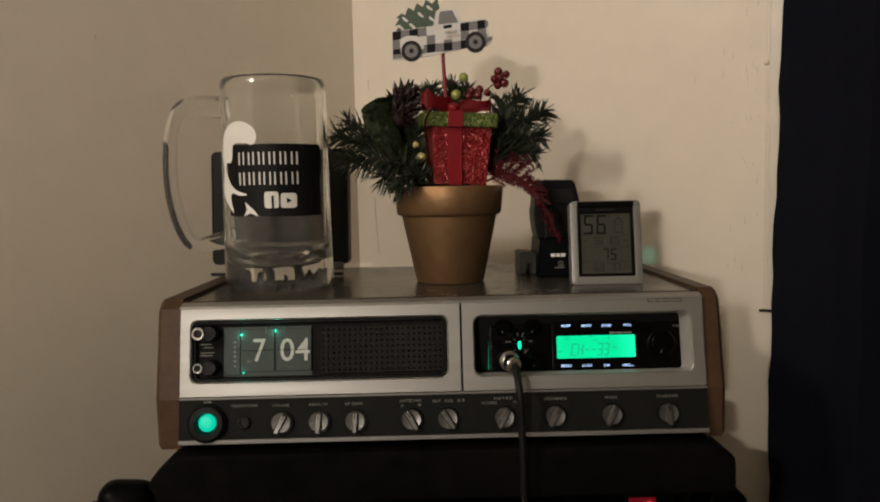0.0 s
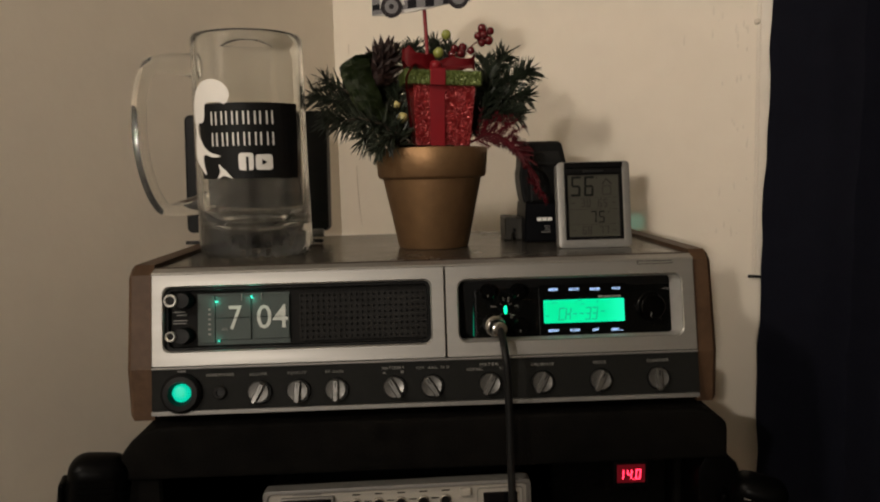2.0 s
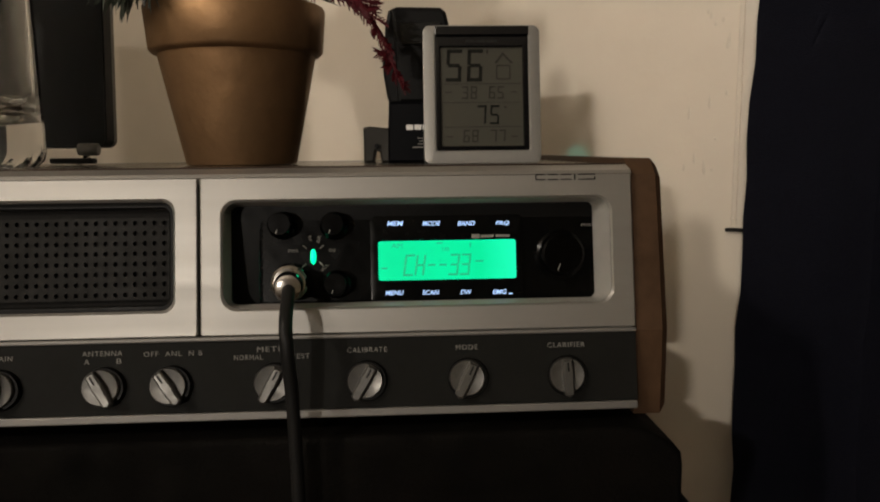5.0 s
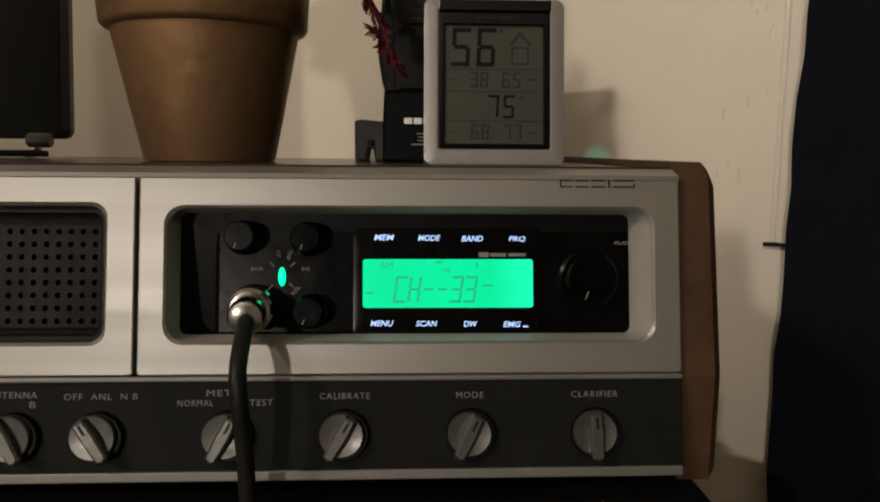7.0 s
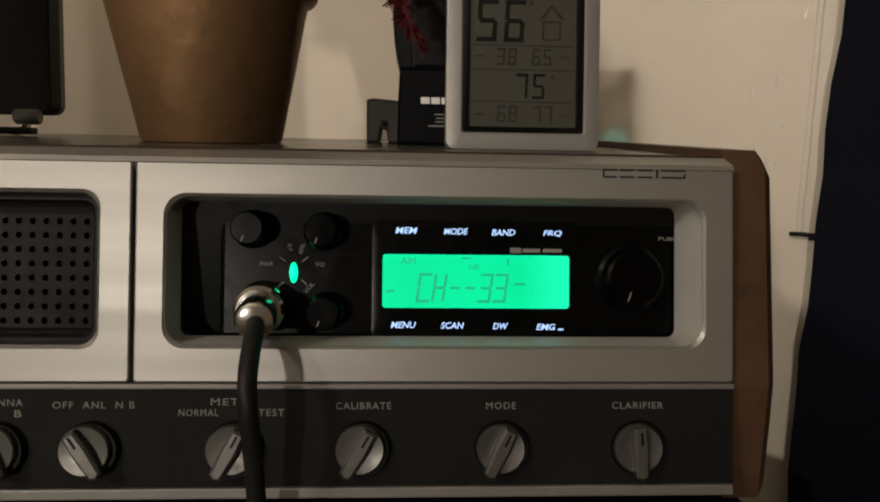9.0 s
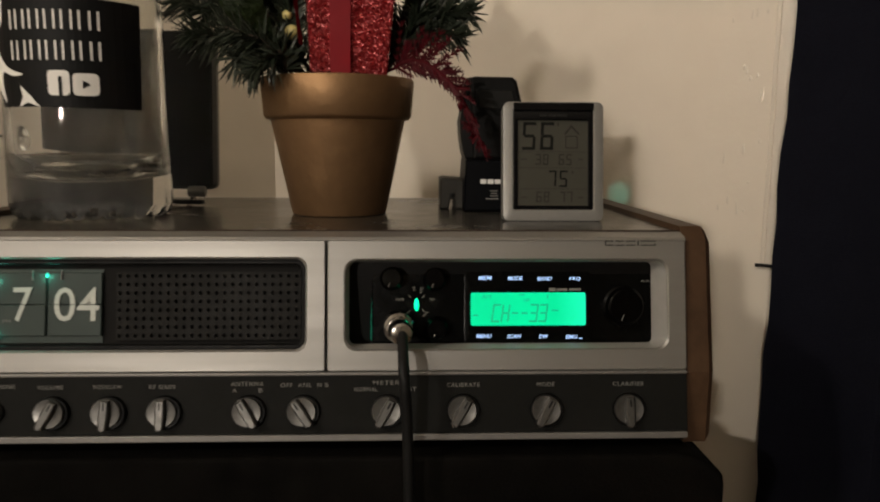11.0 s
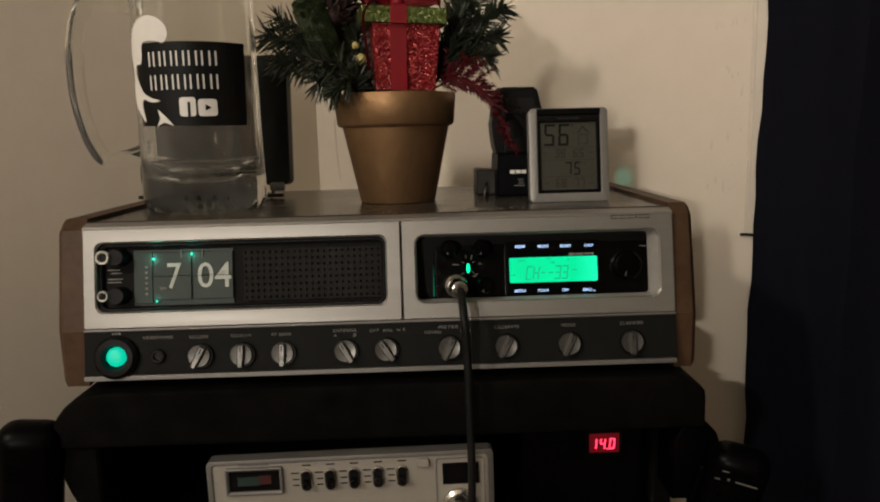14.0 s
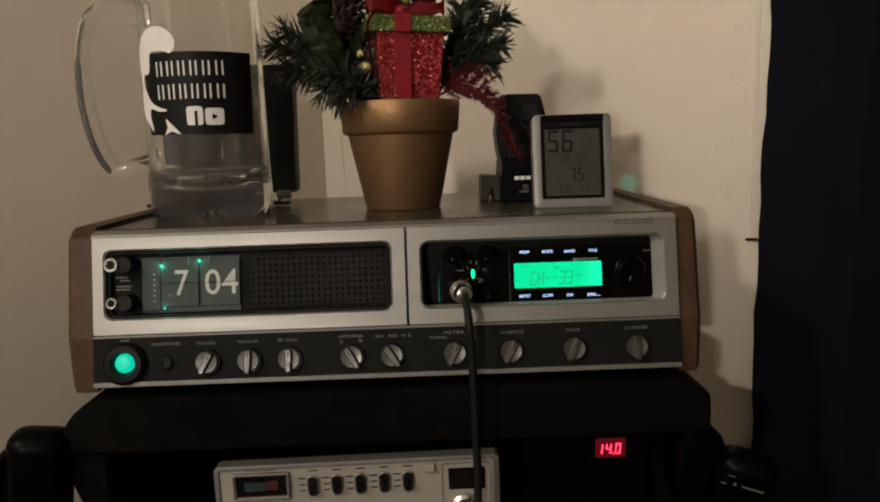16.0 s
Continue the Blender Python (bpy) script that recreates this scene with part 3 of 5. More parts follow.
# perforated loudspeaker grille
bm = bmesh.new()
gx0, gx1, gz0, gz1, nx, nz = -0.1122, -0.0085, 0.0560, 0.0945, 23, 8
cw, ch = (gx1 - gx0) / nx, (gz1 - gz0) / nz
for i in range(nx):
    for j in range(nz):
        cx, cz = gx0 + (i + 0.5) * cw, gz0 + (j + 0.5) * ch
        sq = [(cx + cw / 2 * sx, cz + ch / 2 * sz) for sx, sz in ((1, 0), (1, 1), (0, 1), (-1, 1), (-1, 0), (-1, -1), (0, -1), (1, -1))]
        ho = [(cx + 0.00118 * math.cos(radians(45 * q)), cz + 0.00118 * math.sin(radians(45 * q))) for q in range(8)]
        so = [bm.verts.new((x, 0.0062, z)) for x, z in sq]
        hf = [bm.verts.new((x, 0.0062, z)) for x, z in ho]
        hb = [bm.verts.new((x, 0.0080, z)) for x, z in ho]
        for q in range(8):
            r = (q + 1) % 8
            bm.faces.new((so[q], so[r], hf[r], hf[q]))
            bm.faces.new((hf[q], hf[r], hb[r], hb[q]))
bm.transform(FACE)
part("speaker_grille", bm, M_GRILLE, well, "dark grey perforated loudspeaker grille")
# flip clock
flip = part("flip_clock", box(-0.1945, -0.1200, 0.0078, 0.0086, 0.0545, 0.0960, 0, 2, FACE), M_FLAP, radio, "backlit flip clock behind glass")
part("drum", box(-0.1940, -0.1800, 0.0060, 0.0078, 0.0560, 0.0945, 0.0004, 1, FACE), M_FLAP, flip)
for x0, x1 in ((-0.1797, -0.1512), (-0.1496, -0.1202)):
    part("flap", box(x0, x1, 0.0058, 0.0078, 0.0585, 0.0760, 0.0003, 1, FACE), M_FLAP, flip)
    part("flap", box(x0, x1, 0.0061, 0.0078, 0.0763, 0.0940, 0.0003, 1, FACE), M_FLAP, flip)
lettering("7", 0.0105, on_face(-0.1636, 0.0762, 0.0055), M_FLIP, flip, 0.0192, bold=0.004)
lettering("04", 0.0250, on_face(-0.1338, 0.0762, 0.0055), M_FLIP, flip, 0.0192, bold=0.004)
for x0, x1 in ((-0.1690, -0.1580), (-0.1466, -0.1208)):
    part("flap_split", box(x0, x1, 0.0050, 0.0053, 0.0760, 0.0763, 0, 2, FACE), M_BLACK, flip)
lettering("PM", 0.0042, on_face(-0.1722, 0.0668, 0.0056), M_INK, flip, 0.0024)
bars([(-0.1855, -0.1835, q, q + 0.0016) for q in (0.0625, 0.0665, 0.0705, 0.0745, 0.0785, 0.0825)], on_face(0, 0, 0.0058), M_INK, flip)
part("clock_glow", lathe([(0, 0.0008), (0.0006, 0.0006), (0.0009, 0), (0, 0)], 12, on_face(-0.1788, 0.0895, 0.0058) @ Matrix.Diagonal((1.6, 1, 1, 1))), G_TEAL, flip, "teal clock lamp", 60)
part("clock_glow", lathe([(0, 0.0008), (0.0006, 0.0006), (0.0009, 0), (0, 0)], 12, on_face(-0.1770, 0.0575, 0.0058) @ Matrix.Diagonal((1.2, 1.2, 1, 1))), G_TEAL, flip, "", 60)
part("clock_glow", lathe([(0, 0.0008), (0.0007, 0.0006), (0.0011, 0), (0, 0)], 12, on_face(-0.1502, 0.0925, 0.0056) @ Matrix.Diagonal((0.9, 1.5, 1, 1))), G_TEAL, flip, "", 60)
part("marker_line", box(-0.1585, -0.1580, 0.0050, 0.0060, 0.0895, 0.0955, 0, 2, FACE), M_INK, flip)
part("marker_line", box(-0.1425, -0.1420, 0.0050, 0.0060, 0.0900, 0.0955, 0, 2, FACE), M_INK, flip)
# the clock's own small lamps, which tint its flaps
for name, u, v, power in (("clock_lamp_light", -0.1504, 0.0915, 0.0020), ("drum_lamp_light", -0.1790, 0.0890, 0.0020), ("drum_foot_light", -0.1772, 0.0590, 0.0006)):
    lamp = new(name, bpy.data.lights.new(name, "POINT"))
    lamp.data.energy, lamp.data.color, lamp.data.shadow_soft_size = power, (0.10, 1.0, 0.72), 0.0008
    lamp.location = FACE @ Vector((u, 0.0032, v))
# two setting pins with bright rings
for v, cap in ((0.0910, 0.0038), (0.0626, 0.0030)):
    pin = part("setting_knob", lathe([(0, 0.0), (0.0068, 0.0), (0.0064, -0.010), (0.0058, -0.0125), (0, -0.0125)], 24, FACE @ pose(-0.2040, 0.0085, v, -90)), M_BLACK, radio, "small black setting knob with bright ring", 40)
    stalk = FACE @ pose(-0.2122, 0.0085, v, 90)
    q = cap / 0.0038
    part("stalk", lathe([(0, 0.0), (0.0040 * q, 0.0), (0.0040 * q, 0.012), (0, 0.012)], 20, stalk), M_BLACK, pin, smooth=40)
    part("chrome_ring", lathe([(r * q, h) for r, h in ((0.0034, 0.012), (0.0052, 0.012), (0.0053, 0.0145), (0.0048, 0.0155), (0.0036, 0.0150), (0.0032, 0.013))], 24, stalk, True), M_THERMOB, pin, smooth=40)
bars([(-0.2145, -0.205, 0.0815, 0.0823), (-0.2115, -0.2035, 0.0790, 0.0798), (-0.2145, -0.203, 0.0745, 0.0753), (-0.2145, -0.204, 0.0722, 0.0730), (-0.2055, -0.2035, 0.095, 0.0965)], on_face(0, 0, 0.0083), M_INK, well)

# --- control panel: lamp, jack, knobs, legends
ring = part("lamp_bezel", lathe([(0.0081, 0), (0.0158, 0), (0.0160, 0.003), (0.0135, 0.0058), (0.0095, 0.0062), (0.0082, 0.0030)], 40, on_face(-0.2050, 0.0174), True), M_BLACK, radio, smooth=40)
part("lamp_jewel", lathe([(0, 0.0044), (0.0036, 0.0043), (0.0058, 0.0035), (0.0072, 0.0018), (0.0072, 0.0), (0, 0.0)], 32, on_face(-0.2050, 0.0178)), G_LAMP, ring, "glowing green jewel lamp", 60)
jack = part("headphone_jack", lathe([(0.0026, 0), (0.0056, 0), (0.0056, 0.0012), (0.0045, 0.0024), (0.0030, 0.0024)], 24, on_face(-0.1750, 0.0172), True), M_GRILLE, radio, smooth=40)
part("socket", lathe([(0, 0.0006), (0.0029, 0.0006), (0.0029, 0.0), (0, 0.0)], 20, on_face(-0.1750, 0.0172)), M_BLACK, jack)


def selector_knob(u, v, turn):
    """A spun aluminium knob on a black skirt, with a long grip bar that ends in a pointer."""
    m = on_face(u, v, 0, turn)
    skirt = part("control_knob", lathe([(0, 0), (0.0094, 0), (0.0094, 0.0010), (0.0088, 0.0024), (0, 0.0024)], 32, on_face(u + 0.0008, v - 0.0004)), M_BLACK, radio, "spun aluminium control knob", 40)
    part("cap", lathe([(0.0082, 0.0022), (0.0082, 0.0040), (0.0078, 0.0046), (0.0040, 0.0040), (0, 0.0038)], 40, m), M_KNOB, skirt, smooth=35)
    grip = [(-0.0022, 0.0074), (0.0022, 0.0074), (0.0026, 0.0), (0.0021, -0.0090), (0.0, -0.0100), (-0.0021, -0.0090), (-0.0026, 0.0)]
    bm = prism([(x, z) for x, z in grip], -0.0078, -0.0035, 0.0008, m @ pose(0, 0, 0, -90) @ Matrix.Diagonal((1, 1, 1, 1)))
    part("grip", bm, M_KNOB, skirt)
    part("pointer_line", box(-0.0004, 0.0004, 0.0020, 0.0062, 0.0078, 0.0080, 0, 2, m), M_BLACK, skirt)


for u, turn in ((-0.1438, -28), (-0.1130, -4), (-0.0828, -2), (-0.0364, 30), (-0.0064, 34), (0.0405, -28), (0.0828, -30), (0.1300, -26), (0.1770, 3)):
    selector_knob(u, 0.0168, turn)
for word, u, v, w in (("HEADPHONE", -0.1748, 0.0310, 0.0215), ("VOLUME", -0.1450, 0.0305, 0.0140), ("SQUELCH", -0.1140, 0.0305, 0.0150), ("RF GAIN", -0.0840, 0.0305, 0.0140),
                      ("ANTENNA", -0.0370, 0.0318, 0.0180), ("A", -0.0440, 0.0282, 0.0022), ("B", -0.0295, 0.0282, 0.0022), ("OFF  ANL  N B", -0.0052, 0.0310, 0.0265),
                      ("METER", 0.0405, 0.0320, 0.0150), ("NORMAL", 0.0290, 0.0284, 0.0130), ("TEST", 0.0530, 0.0284, 0.0085),
                      ("CALIBRATE", 0.0838, 0.0306, 0.0185), ("MODE", 0.1305, 0.0306, 0.0102), ("CLARIFIER", 0.1778, 0.0306, 0.0178)):
    lettering(word, w, on_face(u, v, 0.0003), M_INK, panel, 0.0023, "letter", spacing=1.18)
bars([(-0.2085, -0.2072, 0.0340, 0.0352), (-0.2065, -0.2048, 0.0340, 0.0352), (-0.2042, -0.2022, 0.0340, 0.0352)], on_face(0, 0, 0.0003), M_INK, panel)

# --- transceiver in the other window
D = 0.017
recess = part("recess", ring_plate(rrect(0.0100, 0.2090, 0.0450, 0.1070, 0.002, k), rrect(0.0172, 0.2012, 0.0502, 0.1012, 0.0075, k), 0.0121, 0.034, 0.0002, FACE), M_BLACK, radio, smooth=30)
part("recess_back", box(0.0100, 0.2090, 0.034, 0.038, 0.045, 0.107, 0, 2, FACE), M_RIG, recess)
bm = bmesh.new()
front = [bm.verts.new((x, 0.0011, z)) for x, z in rrect(win_r[0] + 0.0001, win_r[1] - 0.0001, win_r[2] + 0.0001, win_r[3] - 0.0001, 0.0074, k)]
inner = [bm.verts.new((x, 0.0150, z)) for x, z in rrect(win_r[0] + 0.0008, win_r[1] - 0.0046, win_r[2] + 0.0020, win_r[3] - 0.0006, 0.0030, k)]
for i in range(len(front)):
    bm.faces.new((front[i], front[(i + 1) % len(front)], inner[(i + 1) % len(front)], inner[i]))
bm.transform(FACE)
part("window_lip", bm, M_LIP, radio, "bright metal lip inside the window", 30)
rig = base("transceiver", FACE @ Vector((0.118, D, 0.05)), "gloss black mobile transceiver with green backlit display", "transceiver")
body = part("front_panel", box(0.0310, 0.1985, D, 0.033, 0.0515, 0.1000, 0.002, 3, FACE), M_RIG, rig)
part("display_bezel", ring_plate(rrect(0.0855, 0.1610, 0.0515, 0.0945, 0.003, k), rrect(0.0893, 0.1575, 0.0628, 0.0822, 0.0012, k), D - 0.0015, D + 0.001, 0.0004, FACE), M_RIG, rig, smooth=30)
# added glowing wedge that stands in for a green reflection on the left side
bm = bmesh.new()
low, high = ([bm.verts.new((x, y, z)) for x, y in ((0.0309, D + 0.0024), (0.0299, D + 0.0095), (0.0309, D + 0.0095))] for z in (0.0545, 0.0975))
bm.faces.new(low), bm.faces.new(high[::-1])
for i in range(3):
    bm.faces.new((low[i], high[i], high[(i + 1) % 3], low[(i + 1) % 3]))
bm.transform(FACE)
part("edge_glint", bm, G_GLINT, rig, "added glowing strip for the green glint on the case edge")
screen = part("display", box(0.0890, 0.1578, D - 0.0006, D + 0.0006, 0.0625, 0.0825, 0, 2, FACE), G_LCD, rig, "bright green backlit LCD")
seven_seg("CH--33", 0.1012, 0.0648, 0.0106, 0.0047, 0.0009, G_LCDSEG, on_face(0, 0, D - 0.0008), screen, 0.14, 0.20)
lettering("AM", 0.0055, on_face(0.0985, 0.0798, D - 0.0008), G_LCDSEG, screen, 0.0024, "mode_sign")
for q0, q1, v0, v1 in ((0.1372, 0.1412, 0.0712, 0.0720), (0.0905, 0.0935, 0.0684, 0.0692), (0.1180, 0.1212, 0.0806, 0.0812), (0.1345, 0.1352, 0.0785, 0.0808)):
    part("display_mark", box(q0, q1, D - 0.0009, D - 0.0007, v0, v1, 0, 2, FACE), G_LCDSEG, screen)
lettering("NB", 0.0035, on_face(0.1225, 0.0778, D - 0.0008), G_LCDSEG, screen, 0.0018, "mode_sign")
for word, u, v, w in (("MEM", 0.0978, 0.0908, 0.0080), ("MODE", 0.1157, 0.0906, 0.0088), ("BAND", 0.1330, 0.0904, 0.0086), ("FRQ", 0.1510, 0.0902, 0.0068),
                      ("MENU", 0.0970, 0.0567, 0.0090), ("SCAN", 0.1147, 0.0566, 0.0084), ("DW", 0.1322, 0.0564, 0.0055), ("EMG", 0.1488, 0.0562, 0.0070)):
    lettering(word, w, on_face(u, v, D - 0.0017), G_KEYS, body, 0.0023, "letter", slant=0.2, bold=0.02)
part("key_mark", box(0.1532, 0.1552, D - 0.0018, D - 0.0015, 0.0550, 0.0556, 0, 2, FACE), G_KEYS, body)
bars([(0.1355, 0.1395, 0.0829, 0.0849), (0.1400, 0.1465, 0.0832, 0.0846), (0.1475, 0.1545, 0.0833, 0.0846)], on_face(0, 0, D - 0.0017), M_INK, body)
lettering("PUSH", 0.0070, on_face(0.1945, 0.0888, D - 0.0002), M_INK, body, 0.0014)


def round_knob(u, v, r, h, name="rotary_knob"):
    kn = part(name, lathe([(0, 0), (r, 0), (r, h * 0.3), (r * 0.88, h * 0.38), (r * 0.84, h), (r * 0.76, h * 1.08), (0, h * 1.08)], 36, on_face(u, v, D)), M_RIGK, rig, "black rotary knob", 35)
    part("marker", box(-0.00022, 0.00022, r * 0.42, r * 0.72, h * 1.08, h * 1.10, 0, 2, on_face(u, v, D, 160)), M_INK, kn)
    return kn


round_knob(0.0430, 0.0905, 0.0068, 0.012)
round_knob(0.0680, 0.0900, 0.0068, 0.012)
round_knob(0.0690, 0.0615, 0.0068, 0.012)
round_knob(0.1795, 0.0742, 0.0122, 0.009, "tuning_knob")
part("status_led", lathe([(0, 0.0028), (0.0012, 0.0022), (0.0018, 0.0008), (0.0018, 0), (0, 0)], 20, on_face(0.0575, 0.0752, D) @ Matrix.Diagonal((0.8, 2.1, 1, 1))), G_LED, rig, "small green status light", 60)
for word, u, v, w, turn in (("PWR", 0.0478, 0.0782, 0.0048, 0), ("SQ", 0.0668, 0.0782, 0.0032, 0), ("VOL", 0.0630, 0.0698, 0.0045, 48), ("RF", 0.0560, 0.0842, 0.0028, -80), ("ANL", 0.0602, 0.0838, 0.0040, 76)):
    lettering(word, w, on_face(u, v, D - 0.0002, turn), M_INK, body, 0.0016)
for u, v, turn in ((0.0535, 0.0800, -40), (0.0615, 0.0800, 40), (0.0530, 0.0710, 40), (0.0612, 0.0718, -45)):
    part("print_tick", box(-0.0013, 0.0013, -0.0002, 0.0002, -0.0001, 0.0001, 0, 2, on_face(u, v, D - 0.0002, turn)), M_INK, body)

# microphone plug and its cable
plug_m = FACE @ pose(0.0462, D, 0.0640) @ pose(0, 0, 0, 98, 0, 6)
plug = base("microphone_plug", plug_m.translation, "nickel microphone plug with black cable in the transceiver", "cable plug")
part("coupling_ring", lathe([(0, 0), (0.0082, 0), (0.0085, 0.001), (0.0085, 0.0055), (0.0078, 0.0065), (0.0078, 0.0085), (0.0086, 0.0095), (0.0086, 0.0128), (0.0075, 0.0140), (0.0062, 0.0142), (0, 0.0142)], 36, plug_m), M_CHROME, plug, "nickel coupling ring", 35)
part("shell", lathe([(0, 0.0138), (0.0064, 0.0138), (0.0066, 0.0160), (0.0066, 0.0270), (0.0058, 0.0290), (0.0044, 0.0296), (0, 0.0296)], 32, plug_m), M_CHROME, plug, "nickel shell", 35)
end = plug_m @ Vector((0, 0, 0.0290))
cable_pts = smooth_path([end + Vector((0, 0.004, 0.0)), end + Vector((0.0006, -0.004, -0.003)), Vector((0.0508, -0.0210, 1.0720)), Vector((0.0525, -0.0205, 1.0420)), Vector((0.0535, -0.0200, 0.9950)), Vector((0.0540, -0.0195, 0.940)), Vector((0.0500, -0.020, 0.86)), Vector((0.03, -0.01, 0.6))])
part("cable", tube(cable_pts, 0.0030, 12), M_RUBBER, plug, "black rubber cable", 60)

# ---------------------------------------------------------------- glass mug
MUG = Vector((-0.1652, 0.1235, 1.1414))
mug = base("beer_mug", MUG, "large empty clear glass beer mug with black and white print", "mug")
mug.scale = (0.968, 0.968, 0.968)
H, R0, R1 = 0.2050, 0.0535, 0.0515
prof = [(0, 0.0110), (0.014, 0.0102), (0.027, 0.0076), (0.036, 0.0038), (0.0405, 0.0006), (0.0435, 0.0), (0.048, 0.0), (0.0518, 0.0035), (R0, 0.009), (R0, 0.024), (0.0532, 0.030), (0.0524, 0.10), (R1, 0.195), (R1 - 0.0002, 0.2015),
        (R1 - 0.002, H), (R1 - 0.0045, 0.2025), (0.0478, 0.190), (0.0482, 0.10), (0.0478, 0.045), (0.0455, 0.034), (0.036, 0.0275), (0.018, 0.0245), (0, 0.0240)]
bm = lathe(prof, 160)
# moulded dimples round the foot
for v in bm.verts:
    r = Vector(v.co[:2]).length
    if v.co.z < 0.006 and r > 0.038:
        a = math.atan2(v.co.y, v.co.x)
        v.co.z += 0.0034 * max(0, math.sin(28 * a)) * (1 if r > 0.045 else 0.4)
        if r > 0.05:
            v.co.x *= 1 + 0.004 * math.sin(28 * a)
            v.co.y *= 1 + 0.004 * math.sin(28 * a)
bm.transform(Matrix.Translation(MUG))
part("glass_body", bm, M_GLASS, mug, "thick clear glass body", 50)
hp = smooth_path([MUG + Vector(p) for p in ((-0.0490, 0.0, 0.1800), (-0.0565, -0.002, 0.1810), (-0.0745, -0.004, 0.1825), (-0.0900, -0.004, 0.1790), (-0.0985, -0.005, 0.1630), (-0.1027, -0.006, 0.1380), (-0.1035, -0.006, 0.1100), (-0.1010, -0.006, 0.0860), (-0.0950, -0.004, 0.0610), (-0.0855, -0.002, 0.0455), (-0.0685, -0.002, 0.0460), (-0.0510, 0.0, 0.0500))], 6)
bm = bmesh.new()
last = None
for i, p in enumerate(hp):
    d = (hp[min(i + 1, len(hp) - 1)] - hp[max(i - 1, 0)]).normalized()
    side = Vector((0, 1, 0)).cross(d).normalized()
    g = i / (len(hp) - 1)
    w = 0.0066 + 0.0054 * max(0, 1 - g / 0.32) ** 0.8 + 0.0030 * max(0, (g - 0.86) / 0.14)
    loop = [bm.verts.new(p + side * w * math.cos(a) + Vector((0, 1, 0)) * 0.0105 * math.sin(a)) for a in [2 * math.pi * q / 16 for q in range(16)]]
    if last:
        for q in range(16):
            bm.faces.new((last[q], last[(q + 1) % 16], loop[(q + 1) % 16], loop[q]))
    else:
        bm.faces.new(loop[::-1])
    last = loop
bm.faces.new(last)
part("handle", bm, M_GLASS, mug, "moulded clear glass handle", 60)


def mug_print(outline, mat, name, lift=0.0004):
    """A printed shape wrapped on the mug: outline in metres across and up from the mug's base."""
    bm = bmesh.new()
    bm.faces.new([bm.verts.new((x, 0, z)) for x, z in outline])
    bm.normal_update()
    bmesh.ops.triangulate(bm, faces=bm.faces)
    for i in range(-13, 14):
        bmesh.ops.bisect_plane(bm, geom=bm.verts[:] + bm.edges[:] + bm.faces[:], plane_co=(i * 0.004, 0, 0), plane_no=(1, 0, 0))
    for v in bm.verts:
        a = math.asin(max(-0.98, min(0.98, v.co.x / 0.0532)))
        r = 0.0524 + lift + 0.0006
        v.co = MUG + Vector((r * math.sin(a), -r * math.cos(a), v.co.z))
    part(name, bm, mat, mug)


def rounded_outline(pts):
    """A closed outline with its corners cut twice."""
    pts = list(pts)
    for _ in range(2):
        pts = [(a[0] * (1 - f) + b[0] * f, a[1] * (1 - f) + b[1] * f) for a, b in zip(pts, pts[1:] + pts[:1]) for f in (0.25, 0.75)]
    return pts


def on_mug(px, pz):
    return (px - 490) * 0.00054, 0.1405 - (pz - 258) * 0.000535


mug_print([on_mug(*p) for p in ((418, 258), (578, 258), (576, 385), (422, 383))], M_DECAL, "black_print")
mug_print([on_mug(*p) for p in rounded_outline(((413, 300), (408, 275), (411, 245), (421, 226), (440, 217), (460, 220), (475, 231), (480, 248), (470, 262), (461, 256), (437, 255), (432, 262), (432, 280), (427, 291), (418, 287), (416, 304),
                               (422, 318), (428, 330), (440, 340), (463, 346), (442, 348), (428, 340), (424, 352), (432, 382), (420, 365), (410, 352), (408, 330)))], M_DECALW, "white_print", 0.0007)
mug_print([on_mug(*p) for p in ((450, 384), (456, 372), (453, 358), (466, 370), (478, 384), (462, 378))], M_DECALW, "white_print", 0.0007)
for row in (283, 318):
    for i in range(6):
        x = 444 + i * 18
        for x0, x1, z0, z1 in ((x, x + 2.4, -11, 11), (x + 8, x + 10.4, -11, 11)):
            mug_print([on_mug(*p) for p in ((x0, row + z0), (x1, row + z0), (x1, row + z1), (x0, row + z1))], M_DECALW, "print_bar", 0.0007)
for x0, x1, z0, z1 in ((488, 512, 341, 370), (515, 541, 344, 370)):
    mug_print([on_mug(*p) for p in rrect(x0, x1, z0, z1, 5, 3)][::-1], M_DECALW, "print_square", 0.0007)
    mark = ((x0 + 12, z0 + 7), (x0 + 16, z0 + 7), (x0 + 16, z0 + 29), (x0 + 12, z0 + 29)) if x0 < 500 else ((x0 + 10, z0 + 8), (x0 + 18, z0 + 13), (x0 + 10, z0 + 18))
    mug_print([on_mug(*p) for p in mark], M_DECAL, "print_mark", 0.0010)

# ---------------------------------------------------------------- gold pot with a holiday arrangement
POT = Vector((0.0018, 0.1450, 1.1414))
rng = random.Random(4)
plant = base("holiday_arrangement", POT, "gold clay pot with pine sprigs, glitter gift box and berries", "plant pot")
part("pot", lathe([(0, 0.0), (0.0332, 0.0), (0.0339, 0.001), (0.0474, 0.0660), (0.0506, 0.0670), (0.0522, 0.0690), (0.0542, 0.0930), (0.0535, 0.0947), (0.0508, 0.0950), (0.0492, 0.0925), (0.0482, 0.0855), (0, 0.0860)], 64, Matrix.Translation(POT)), M_GOLD, plant, "gold painted clay pot", 35)
bm = bmesh.new()
bmesh.ops.create_icosphere(bm, subdivisions=4, radius=0.0490)
